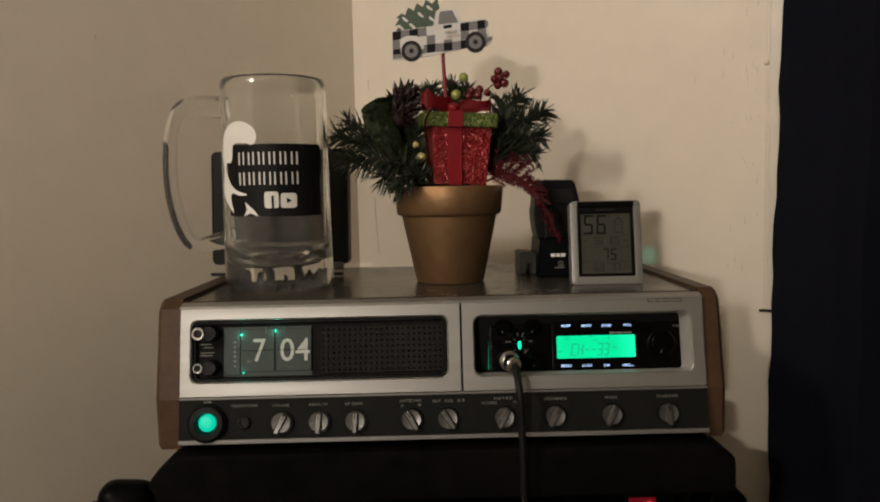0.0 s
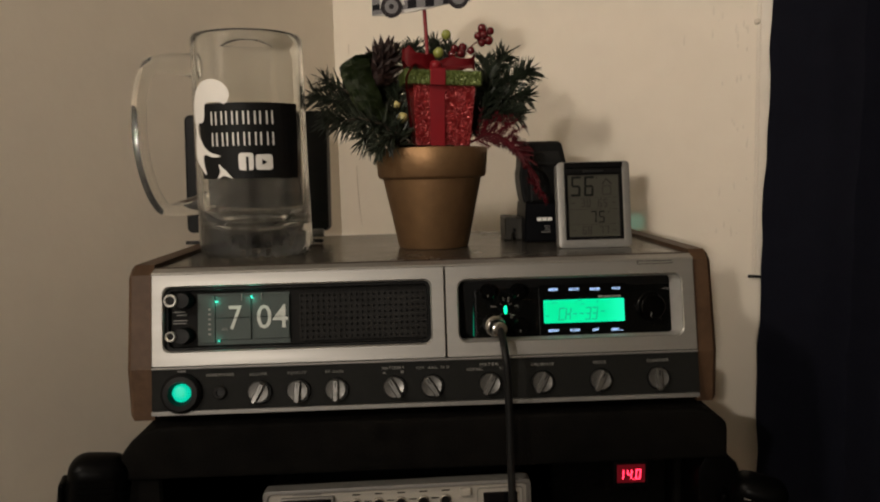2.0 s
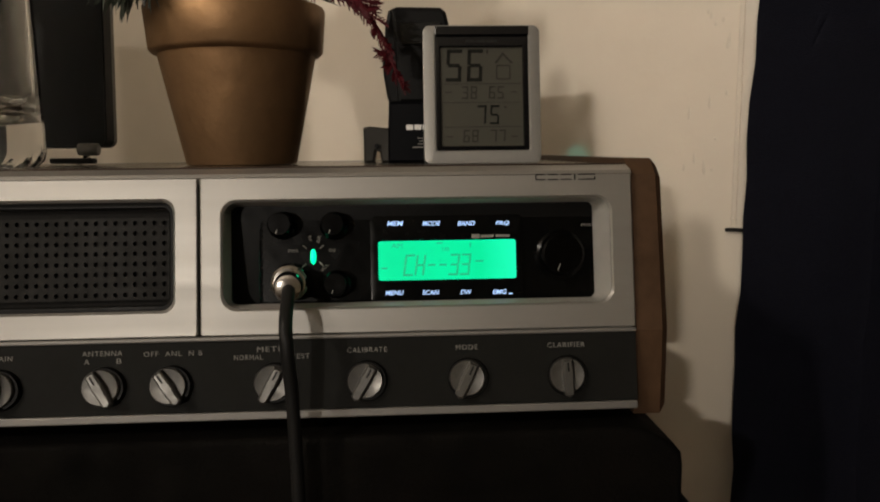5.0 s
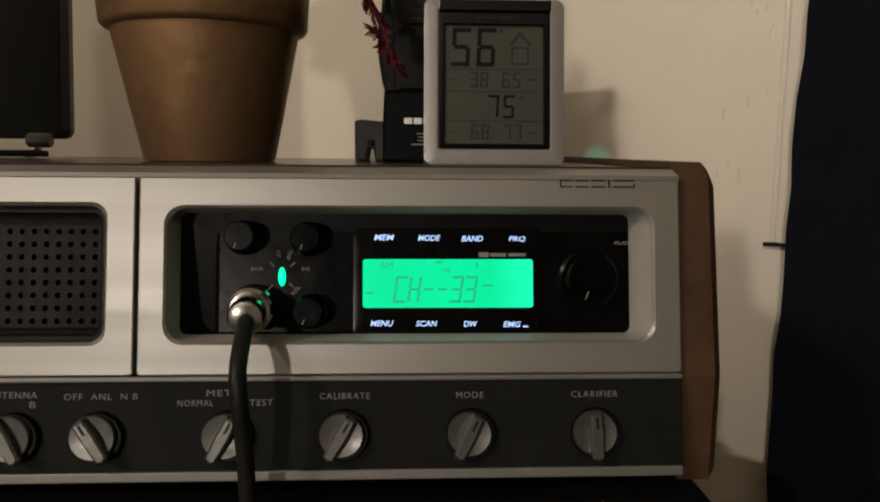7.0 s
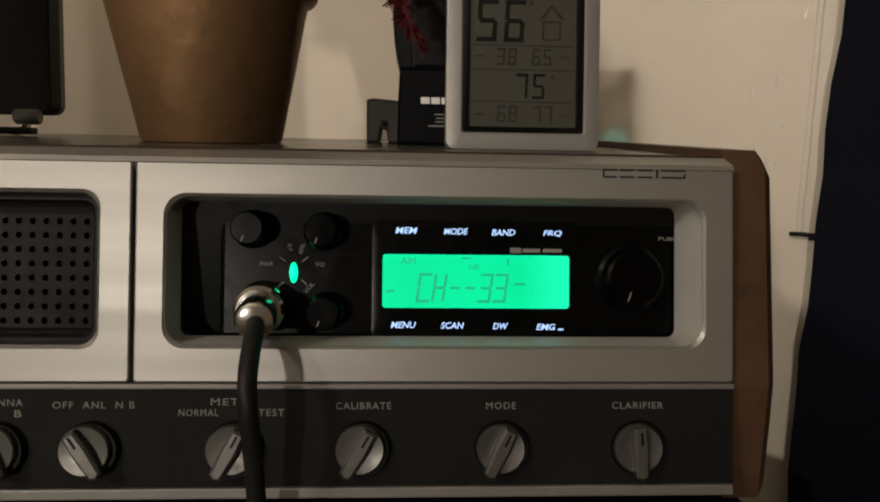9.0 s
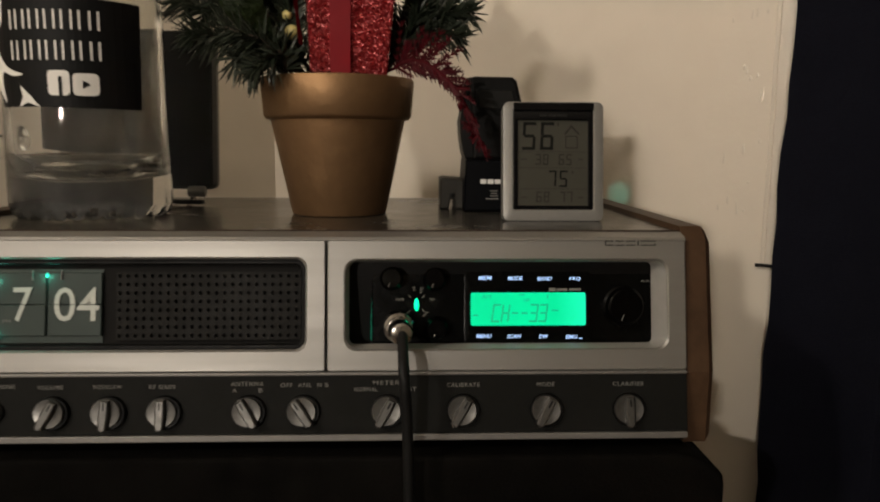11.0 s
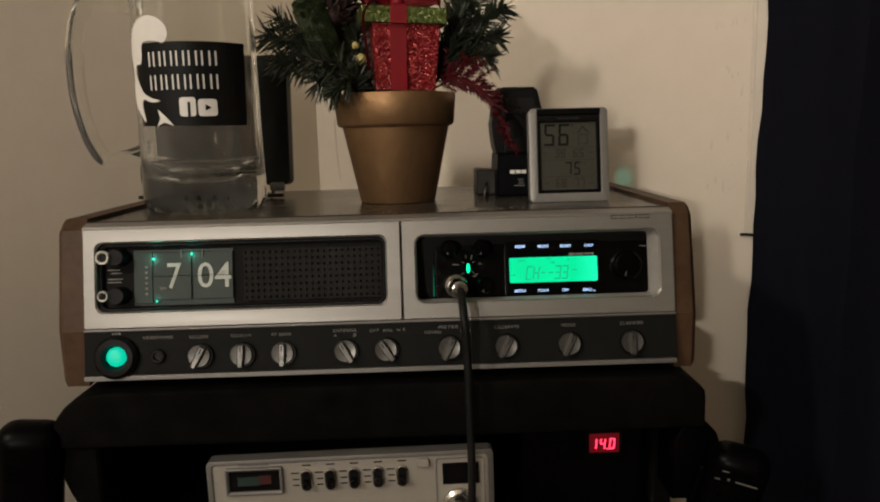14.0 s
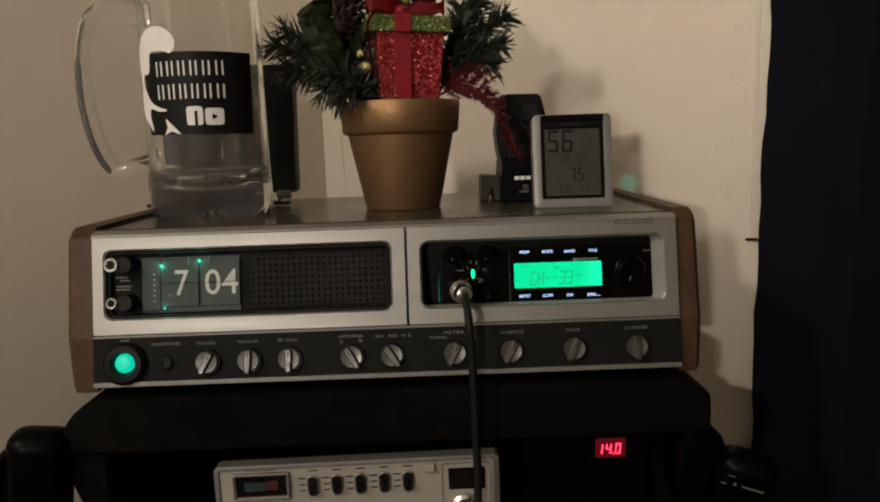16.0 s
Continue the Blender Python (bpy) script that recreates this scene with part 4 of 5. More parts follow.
for v in bm.verts:
    v.co = Vector((v.co.x, v.co.y, max(0, v.co.z) * 0.26 + 0.004 * noise.noise(v.co * 130)))
bm.transform(Matrix.Translation(POT + Vector((0, 0, 0.0872))))
part("moss", bm, M_SOIL, plant, "dark moss filling")


def at(px, pz, y=0.160):
    """A place in the arrangement from its layout sheet."""
    s = (y + 0.591) / 0.756
    return Vector((((px - 795) * 0.00057 + 0.0193) * s - 0.016, y, (1.345 - (pz - 140) * 0.000548 - 1.234) * s + 1.234))


def sprig(points, needles, length, spread=1.0):
    """A pine sprig: a twig with needles of its own mesh."""
    pts = smooth_path(points, 6)
    twig = part("pine_sprig", tube(pts, 0.0015, 6, taper=0.0006), M_STEM, plant, "green artificial pine sprig")
    bm = bmesh.new()
    n = len(pts) - 1
    for i in range(needles):
        f = 0.12 + 0.88 * (i + rng.random()) / needles
        q = min(int(f * n), n - 1)
        p = pts[q].lerp(pts[q + 1], f * n - q)
        d = (pts[q + 1] - pts[q]).normalized()
        side = Vector((rng.gauss(0, 1), rng.gauss(0, 1), rng.gauss(0, 1)))
        side = (side - side.dot(d) * d).normalized()
        w = (d * rng.uniform(0.35, 1.0) + side * spread * rng.uniform(0.6, 1.0)).normalized()
        tip = p + w * length * rng.uniform(0.55, 1.15) * (1 - 0.30 * f) + Vector((0, 0, -0.0015 - 0.002 * rng.random()))
        u = w.cross(Vector((0.3, 0.5, 0.8))).normalized() * 0.00095
        v = w.cross(u).normalized() * 0.0004
        a = [bm.verts.new(p + u), bm.verts.new(p - u * 0.6 + v), bm.verts.new(p - u * 0.6 - v)]
        mid = [bm.verts.new(p.lerp(tip, 0.7) + o) for o in (u * 0.9, -u * 0.5 + v, -u * 0.5 - v)]
        t = bm.verts.new(tip)
        for k2 in range(3):
            bm.faces.new((a[k2], a[(k2 + 1) % 3], mid[(k2 + 1) % 3], mid[k2]))
            bm.faces.new((mid[k2], mid[(k2 + 1) % 3], t))
    part("needles", bm, M_PINE, twig)


root = POT + Vector((0, 0, 0.093))
for pts, n, ln in (
        ((root + Vector((-0.02, 0, 0)), at(690, 270, 0.15), at(640, 252, 0.14), at(594, 238, 0.135)), 230, 0.024),
        ((root + Vector((-0.02, -0.01, 0)), at(690, 288, 0.14), at(648, 286, 0.13), at(612, 282, 0.125)), 190, 0.022),
        ((root + Vector((-0.025, -0.02, 0)), at(705, 300, 0.125), at(690, 312, 0.112), at(676, 318, 0.106)), 140, 0.020),
        ((root + Vector((-0.03, -0.015, 0)), at(735, 300, 0.115), at(722, 316, 0.106)), 110, 0.018),
        ((root + Vector((-0.01, 0.015, 0)), at(760, 220, 0.19), at(755, 180, 0.195), at(752, 158, 0.195)), 150, 0.020),
        ((root + Vector((0, 0.015, 0)), at(790, 220, 0.185), at(795, 175, 0.187), at(806, 152, 0.187)), 170, 0.021),
        ((root + Vector((0.0, 0.02, 0)), at(730, 230, 0.195), at(720, 200, 0.20)), 110, 0.020),
        ((root + Vector((0.0, 0.01, 0)), at(780, 215, 0.175), at(772, 175, 0.178), at(768, 156, 0.178)), 130, 0.019),
        ((root + Vector((0.005, 0.01, 0)), at(815, 215, 0.178), at(824, 178, 0.180), at(832, 160, 0.180)), 130, 0.018),
        ((root + Vector((-0.02, -0.005, 0)), at(690, 262, 0.145), at(652, 236, 0.140), at(612, 212, 0.138)), 170, 0.022),
        ((root + Vector((0.02, 0.0, 0)), at(880, 240, 0.175), at(905, 200, 0.18), at(925, 172, 0.18)), 210, 0.022),
        ((root + Vector((0.025, 0.0, 0)), at(890, 255, 0.17), at(930, 225, 0.165), at(968, 200, 0.16)), 230, 0.022),
        ((root + Vector((0.025, 0.005, 0)), at(890, 270, 0.165), at(925, 252, 0.155), at(962, 248, 0.15)), 200, 0.021),
        ((root + Vector((0.025, -0.005, 0)), at(890, 285, 0.155), at(920, 275, 0.15), at(950, 282, 0.145)), 150, 0.020),
        ((root + Vector((0.015, 0.02, 0)), at(870, 240, 0.20), at(885, 205, 0.205), at(890, 178, 0.205)), 130, 0.020),
        ((root + Vector((-0.015, -0.01, 0)), at(742, 290, 0.128), at(738, 255, 0.134), at(732, 225, 0.138)), 170, 0.020),
        ((root + Vector((-0.02, 0.0, 0)), at(722, 285, 0.140), at(712, 250, 0.146), at(708, 222, 0.150)), 170, 0.020),
        ((root + Vector((-0.03, -0.03, -0.003)), at(716, 300, 0.100), at(694, 292, 0.094), at(668, 282, 0.092)), 120, 0.020),
        ((root + Vector((-0.03, -0.035, -0.003)), at(735, 312, 0.098), at(716, 326, 0.093), at(700, 338, 0.091)), 120, 0.018),
        ((root + Vector((0.03, 0.0, 0)), at(888, 268, 0.150), at(893, 235, 0.155), at(897, 205, 0.160)), 150, 0.019),
        ((root + Vector((-0.02, 0.02, 0)), at(720, 260, 0.20), at(690, 235, 0.205), at(670, 218, 0.205)), 150, 0.020)):
    sprig(pts, int(n * (0.95 if pts[-1].x < -0.06 else 1.2)), ln * 1.32)

# glitter gift box with a lid, ribbons and a bow
GIFT = Matrix.Translation(at(815, 326, 0.138) + Vector((-0.0050, 0, -0.0055))) @ pose(0, 0, 0, 0, 2, 9)
bm = box(-0.0290, 0.0290, -0.0290, 0.0290, 0, 0.0560)
for v in bm.verts:
    if v.co.z < 0.01:
        v.co.x *= 0.88
        v.co.y *= 0.88
bmesh.ops.bevel(bm, geom=list(bm.edges), offset=0.001, segments=2, affect="EDGES")
bm.transform(GIFT)
gift = part("gift_box", bm, M_REDG, plant, "red glitter gift box")
part("lid", box(-0.0385, 0.0338, -0.0338, 0.0338, 0.0545, 0.0680, 0.0015, 2, GIFT), M_GREENG, gift, "green glitter lid")
part("ribbon", prism([(-0.0125, 0.0), (0.0005, 0.0), (-0.0005, 0.0560), (-0.0145, 0.0560)], -0.0296, -0.0288, 0, GIFT), M_RIBBON, gift, "red satin ribbon")
part("ribbon", box(-0.0145, -0.0005, -0.0350, -0.0336, 0.0540, 0.0688, 0.0004, 1, GIFT), M_RIBBON, gift)
part("ribbon", box(-0.0145, -0.0005, -0.0350, 0.0350, 0.0688, 0.0698, 0.0003, 1, GIFT), M_RIBBON, gift)
part("ribbon", box(-0.0350, 0.0350, -0.0150, -0.0010, 0.0690, 0.0702, 0.0003, 1, GIFT), M_RIBBON, gift)


def band(points, width, m, wide=Vector((0, 1, 0)), thick=0.0006, wob=0.0):
    """A ribbon band along points."""
    bm = bmesh.new()
    last = None
    pts = smooth_path(points, 8)
    for i, p in enumerate(pts):
        w = wide * width / 2 * (1 + 0.15 * math.sin(i * 0.9)) + Vector((0, 0, wob * math.sin(i * 0.5)))
        pair = [bm.verts.new(p - w), bm.verts.new(p + w)]
        if last:
            bm.faces.new((last[0], last[1], pair[1], pair[0]))
        last = pair
    bmesh.ops.solidify(bm, geom=list(bm.faces), thickness=thick)
    bm.transform(m)
    return bm


bow = GIFT @ pose(-0.006, -0.010, 0.0705)
TALL = Vector((0.05, 0.30, 0.95))
part("bow_loop", band([Vector(p) for p in ((0, 0, 0.004), (-0.012, -0.006, 0.008), (-0.026, -0.007, 0.011), (-0.031, 0.000, 0.012), (-0.024, 0.006, 0.010), (0, 0.002, 0.005))], 0.015, bow, TALL, wob=0.002), M_RIBBON, gift, smooth=60)
part("bow_loop", band([Vector(p) for p in ((0, 0, 0.003), (0.014, -0.005, 0.004), (0.030, -0.006, 0.007), (0.038, 0.000, 0.008), (0.026, 0.005, 0.007), (0, 0.002, 0.004))], 0.012, bow, TALL, wob=-0.002), M_RIBBON, gift, smooth=60)
part("bow_knot", ball(bow @ Vector((0, -0.003, 0.004)), 0.0060, 12, 0.8), M_RIBBON, gift, smooth=60)
part("bow_tail", band([Vector(p) for p in ((0, -0.004, 0.002), (0.014, -0.012, 0.001), (0.032, -0.018, 0.002))], 0.008, bow, Vector((0.1, 0.9, 0.5))), M_RIBBON, gift, smooth=60)
part("bow_tail", band([Vector(p) for p in ((-0.024, -0.026, 0.001), (-0.031, -0.030, -0.012), (-0.0295, -0.029, -0.030), (-0.026, -0.0275, -0.055))], 0.004, bow, Vector((0.6, 0.8, 0))), M_RIBBON, gift, smooth=60)

# pine cone of overlapping scales
cone_m = Matrix.Translation(at(710, 198, 0.132)) @ pose(0, 0, 0, -35, 15, 0) @ Matrix.Diagonal((1.12, 1.12, 1.25, 1))
cone = part("pine_cone", lathe([(0, -0.016), (0.006, -0.012), (0.008, 0.0), (0.005, 0.012), (0, 0.016)], 12, cone_m), M_CONE, plant, "dark brown pine cone")
for i in range(46):
    h = -0.014 + 0.032 * i / 46
    a = i * 2.39996
    r = 0.0135 * math.sqrt(max(0.08, 1 - (h / 0.020) ** 2))
    m = cone_m @ pose(0, 0, h, 0, 0, math.degrees(a)) @ pose(0, 0, 0, rng.uniform(-12, 12), -22 - 1200 * max(0, h) + rng.uniform(-12, 12), 0)
    bm = bmesh.new()
    vs = [bm.verts.new(m @ Vector(p)) for p in ((0.003, -0.0016, 0), (r, -0.0027, 0.0006), (r + 0.0085, 0, 0.0022), (r, 0.0027, 0.0006), (0.003, 0.0016, 0), (r, -0.0028, -0.0010), (r + 0.003, 0, -0.0006), (r, 0.0028, -0.0010))]
    bm.faces.new((vs[0], vs[1], vs[2], vs[3], vs[4]))
    bm.faces.new((vs[0], vs[4], vs[7], vs[6], vs[5]))
    bm.faces.new((vs[1], vs[5], vs[6], vs[2]))
    bm.faces.new((vs[2], vs[6], vs[7], vs[3]))
    part("scale", bm, M_CONE, cone)

# broad green ribbon leaf with a rolled tip
leaf_path = smooth_path([at(692, 196, 0.128), at(686, 180, 0.124), at(674, 172, 0.118), at(664, 180, 0.112), at(666, 205, 0.106), at(684, 250, 0.102), at(706, 292, 0.104), at(726, 324, 0.112)], 8)
bm = bmesh.new()
last = None
for i, p in enumerate(leaf_path):
    f = i / (len(leaf_path) - 1)
    wd = (1 + 0.22 * noise.noise(Vector((i * 0.6, 1.7, 0.4)))) * 0.0045 + 0.0100 * math.sin(math.pi * min(1, f * 0.85 + 0.12)) ** 0.7
    row = []
    for q in range(9):
        s = -1 + q / 4
        row.append(bm.verts.new(p + Vector((0.93, 0.20, 0.28)) * wd * s + Vector((0.1, 1, -0.1)) * (0.006 * s * s + 0.0030 * abs(s) ** 0.5 + 0.0060 * noise.noise(Vector((i * 0.45, q * 0.8, 3.1))))))
    if last:
        for q in range(8):
            bm.faces.new((last[q], last[q + 1], row[q + 1], row[q]))
    last = row
bmesh.ops.solidify(bm, geom=list(bm.faces), thickness=0.0006)
part("green_leaf", bm, M_LEAF, plant, "dark green glittered ribbon leaf", 60)
# beads and berries on wire stalks
for px, pz, y, r, mt, lab in ((824, 137, 0.165, 0.0048, M_LIME, "green bead"), (810, 169, 0.150, 0.0052, M_LIME, "green bead"), (745, 284, 0.112, 0.0050, M_YELLOW, "pale yellow bead"), (736, 260, 0.124, 0.0034, M_YELLOW, "pale yellow bead")):
    part("bead", ball(at(px, pz, y), r), mt, plant, lab, 60)
stalk = part("berry_stalk", tube(smooth_path([at(850, 200, 0.160), at(856, 172, 0.160), at(868, 158, 0.158), at(884, 146, 0.156)], 5), 0.0008, 6), M_BERRY, plant, "dark red berry cluster on a wire stalk")
for px, pz in ((886, 128), (889, 139), (900, 133), (879, 141), (897, 149), (885, 153), (866, 166), (838, 162), (849, 171), (833, 172), (852, 160)):
    part("berry", ball(at(px, pz, 0.158 + rng.uniform(-0.006, 0.004)), rng.uniform(0.0038, 0.0050)), M_BERRY, stalk, smooth=60)

# red feathery fern drooping over the rim
fern_path = smooth_path([at(862, 330, 0.125), at(896, 318, 0.112), at(928, 332, 0.105), at(960, 368, 0.100), at(988, 436, 0.098)], 10)
fern = part("fern_sprig", tube(fern_path, 0.0011, 6, taper=0.0006), M_FERN, plant, "glittery dark red fern sprig")
bm = bmesh.new()
for i, p in enumerate(fern_path[3:]):
    d = (fern_path[min(i + 4, len(fern_path) - 1)] - fern_path[i + 2]).normalized()
    f = i / (len(fern_path) - 3)
    for s in (-1, 1):
        n_sub = 6
        side = (Vector((0.45 + rng.uniform(-0.25, 0.25), rng.uniform(-0.5, 0.4), -0.85)) * s * (1.0 if s > 0 else 0.75) + d * rng.uniform(0.6, 1.3)).normalized()
        ln = (0.030 * (1 - f) ** 0.7 + 0.002) * rng.uniform(0.45, 1.1)
        for j in range(n_sub):
            q = p + side * ln * j / n_sub
            for w in (side, (side + d * 0.9).normalized(), (side - d * 0.7 + Vector((0, rng.uniform(-0.6, 0.6), 0))).normalized()):
                e = q + w * (0.0034 + 0.002 * rng.random())
                u = w.cross(Vector((0, 1, 0.2))).normalized() * 0.0006
                o = Vector((0, 0.0004, 0))
                a = [bm.verts.new(q + u), bm.verts.new(q - u), bm.verts.new(e - u * 0.4), bm.verts.new(e + u * 0.4)]
                c = [bm.verts.new(v.co + o) for v in a]
                bm.faces.new(a), bm.faces.new(c[::-1])
                for k2 in range(4):
                    bm.faces.new((a[k2], a[(k2 + 1) % 4], c[(k2 + 1) % 4], c[k2]))
part("fronds", bm, M_FERN, fern)

# printed card truck on a red stick
TY = 0.158


def card(outline, d0, d1, mat, name, parent, label=""):
    pts = [at(698 + (px - 698) * 0.995, pz, TY) for px, pz in outline]
    return part(name, prism([(p.x, p.z) for p in pts], TY + d0, TY + d1), mat, parent, label)


pick = part("truck_pick_stick", tube([at(786, 50, TY + 0.0045), at(790, 150, TY + 0.006), at(793, 240, TY + 0.008)], 0.0019, 8), M_RIBBON, plant, "printed card truck on a red stick")
truck = card([(698, 102), (699, 52), (734, 47), (773, 42), (777, 17), (783, 12), (807, 11), (814, 15), (823, 34), (862, 30), (867, 36), (868, 52), (871, 50), (873, 62), (877, 64), (876, 74), (868, 80), (836, 82), (770, 96), (716, 102)], 0, 0.0030, M_PAPER, "truck_card", pick)
for i in range(11):
    for j in range(3):
        kind = 2 - (i % 2) - (j % 2)
        if kind == 0 or (3.9 < i < 7.2 and j == 0 and i != 6):
            continue
        x0, x1 = 699 + i * 15.2, 699 + (i + 1) * 15.2
        y0 = lambda x: 52 - (x - 699) * 0.125 + j * 15.8 + (0 if x < 780 else 1.5)
        card([(x0, y0(x0) + 15.6), (x0, y0(x0) + 0.3), (x1, y0(x1) + 0.3), (x1, y0(x1) + 15.6)], -0.0004, 0, M_BLACKP if kind == 2 else M_GREYP, "check_square", truck)
card([(781, 40), (784, 17), (806, 15), (817, 37)], -0.0007, -0.0004, M_GREYP, "cab_window", truck)
card([(712, 66), (724, 60), (742, 60), (752, 70), (755, 84), (713, 90)], -0.0008, -0.0004, M_PAPER, "wheel_arch", truck)
card([(784, 49), (813, 46), (815, 66), (786, 69)], -0.0009, -0.0004, M_PAPER, "door_sign", truck)
m = Matrix.Translation(at(804.5, 55, TY) + Vector((0, -0.0010, 0))) @ pose(0, 0, 0, 90) @ pose(0, 0, 0, 0, 0, 5)
lettering("MERRY", 0.0125, m, M_TIRE, truck, 0.0034)
m = Matrix.Translation(at(805.5, 62.5, TY) + Vector((0, -0.0010, 0))) @ pose(0, 0, 0, 90) @ pose(0, 0, 0, 0, 0, 5)
lettering("CHRISTMAS", 0.0135, m, M_RIBBON, truck, 0.0026)
for px, pz in ((732, 88), (846, 74)):
    c = at(px, pz, TY)
    wheel = part("truck_wheel", lathe([(0, 0), (0.0102, 0), (0.0102, 0.0022), (0, 0.0022)], 28, Matrix.Translation(c + Vector((0, -0.0002, 0))) @ pose(0, 0, 0, 90)), M_TIRE, truck)
    part("hub", lathe([(0, 0.0022), (0.0066, 0.0022), (0.0066, 0.0025), (0, 0.0025)], 24, Matrix.Translation(c + Vector((0, -0.0002, 0))) @ pose(0, 0, 0, 90)), M_GREYP, wheel)
    part("hub_cap", lathe([(0, 0.0025), (0.0024, 0.0025), (0.0024, 0.0028), (0, 0.0028)], 16, Matrix.Translation(c + Vector((0, -0.0002, 0))) @ pose(0, 0, 0, 90)), M_TIRE, wheel)
card([(864, 34), (870, 36), (870, 46), (865, 47)], -0.0009, -0.0004, M_GREYP, "headlight", truck)
card([(866, 66), (878, 63), (877, 70), (867, 75)], -0.0009, -0.0004, M_GREYP, "bumper", truck)
card([(699, 94), (716, 92), (716, 99), (699, 101)], -0.0009, -0.0004, M_GREYP, "bumper", truck)
card([(832, 62), (842, 54), (858, 53), (868, 60), (869, 76), (833, 80)], -0.0008, -0.0004, M_GREYP, "wheel_arch", truck)
tree_card = card([(706, 50), (711, 40), (704, 40), (712, 28), (707, 26), (716, 18), (722, 22), (728, 8), (738, 14), (744, 0), (754, 8), (760, -6), (770, 2), (780, -8), (784, 10), (777, 20), (772, 42), (740, 46)], 0.0005, 0.0025, M_TREEP, "tree_card", pick, "printed green fir tree card")
for px, pz, a in ((722, 30, 20), (735, 42, 10), (750, 22, 30), (766, 10, 40), (770, 30, 80), (714, 44, 0)):
    card([(px - 6, pz - 4), (px - 2, pz - 5), (px + 6, pz + 3), (px + 4, pz + 5), (px - 3, pz + 1)], 0.0001, 0.0005, M_PAPER, "snow_patch", tree_card)

# ---------------------------------------------------------------- thermometer
TH = pose(0.1482, 0.0890, 1.1413, -9, 0, -1)
thermo = base("thermometer", TH.translation, "silver framed digital thermometer with grey LCD", "thermometer")
W2, HT = 0.0333, 0.0790
part("frame", ring_plate(rrect(-W2, W2, 0, HT, 0.0040, k), rrect(-0.0262, 0.0268, 0.0075, 0.0738, 0.0012, k), 0, 0.014, 0.0008, TH), M_THERMO, thermo, "silver plastic frame", 30)
part("back_shell", box(-0.0315, 0.0315, 0.0141, 0.021, 0.001, 0.077, 0.003, 3, TH), M_THERMO, thermo)
bez = part("bezel", ring_plate(rrect(-0.0270, 0.0276, 0.0068, 0.0745, 0.001, k), rrect(-0.0236, 0.0236, 0.0102, 0.0672, 0.0006, k), 0.0012, 0.010, 0.0004, TH), M_GLOSS, thermo, smooth=30)
part("top_band", box(-0.0266, 0.0272, -0.0004, 0.0120, 0.0732, 0.0786, 0.0006, 2, TH), M_GLOSS, thermo, "black band across the top")
bars([(-0.009, -0.004, 0.0695, 0.0712), (-0.0032, 0.0022, 0.0695, 0.0712), (0.003, 0.0095, 0.0695, 0.0712)], TH @ pose(0, 0.0011, 0, 90), M_CASE, bez)
lcd = part("display", box(-0.0245, 0.0245, 0.0032, 0.009, 0.0095, 0.0680, 0, 2, TH), M_LCDG, thermo, "grey liquid crystal display")


LC = TH @ pose(0, 0.0030, 0, 90)
seven_seg("56", -0.0205, 0.0475, 0.0185, 0.0088, 0.0032, M_SEG, LC, lcd, 0.05)
seven_seg("75", -0.0030, 0.0228, 0.0110, 0.0052, 0.0022, M_SEG, LC, lcd, 0.05)
seven_seg("38", -0.0115, 0.0375, 0.0072, 0.0036, 0.0014, M_SEGF, LC, lcd, 0.05)
seven_seg("65", 0.0040, 0.0375, 0.0072, 0.0036, 0.0014, M_SEGF, LC, lcd, 0.05)
seven_seg("68", -0.0110, 0.0125, 0.0072, 0.0036, 0.0014, M_SEGF, LC, lcd, 0.05)
seven_seg("77", 0.0045, 0.0125, 0.0072, 0.0036, 0.0014, M_SEGF, LC, lcd, 0.05)
bars([(0.0030, 0.0042, 0.0635, 0.0658), (0.0128, 0.0140, 0.0318, 0.0332), (-0.0210, -0.0170, 0.0410, 0.0416), (0.0170, 0.0205, 0.0410, 0.0416), (-0.0210, -0.0170, 0.0155, 0.0161), (0.0170, 0.0205, 0.0155, 0.0161),
      (-0.0225, 0.0225, 0.0460, 0.0463), (-0.0225, 0.0225, 0.0353, 0.0356), (-0.0225, 0.0225, 0.0213, 0.0216)], LC, M_SEGF, lcd)
bm = prism([(0.0075, 0.058), (0.0125, 0.0645), (0.0185, 0.058), (0.0168, 0.058), (0.0125, 0.0625), (0.0092, 0.058)], -0.0001, 0.0001, 0, TH @ pose(0, 0.0030, 0))
part("comfort_icon", bm, M_SEGF, lcd)
part("comfort_icon", ring_plate(rrect(0.0085, 0.0168, 0.0485, 0.0570, 0.001, 3), rrect(0.0092, 0.0161, 0.0492, 0.0563, 0.0008, 3), -0.0001, 0.0001, 0, TH @ pose(0, 0.0030, 0)), M_SEGF, lcd)
part("stand", box(-0.012, 0.012, 0.021, 0.0245, 0.0005, 0.05, 0.001, 2, TH @ pose(0, 0, 0.001, 0)), M_THERMO, thermo)

# ---------------------------------------------------------------- watch on its display box
watch = base("watch_stand", (0.115, 0.195, 1.1412), "black wristwatch display box on a grey plastic base", "watch box")
part("base_block", prism([(0.0765, 1.1414), (0.0765, 1.1645), (0.0800, 1.1655), (0.0965, 1.1640), (0.0965, 1.1414), (0.0885, 1.1414), (0.0875, 1.1480), (0.0845, 1.1490), (0.0832, 1.1414)], 0.180, 0.222, 0.0012), M_BASEG, watch, "grey plastic base")
part("base_stud", lathe([(0, 0), (0.0017, 0), (0.0017, 0.004), (0, 0.0042)], 14, pose(0.0855, 0.1800, 1.1520, 90)), M_BLACK, watch, "", 40)
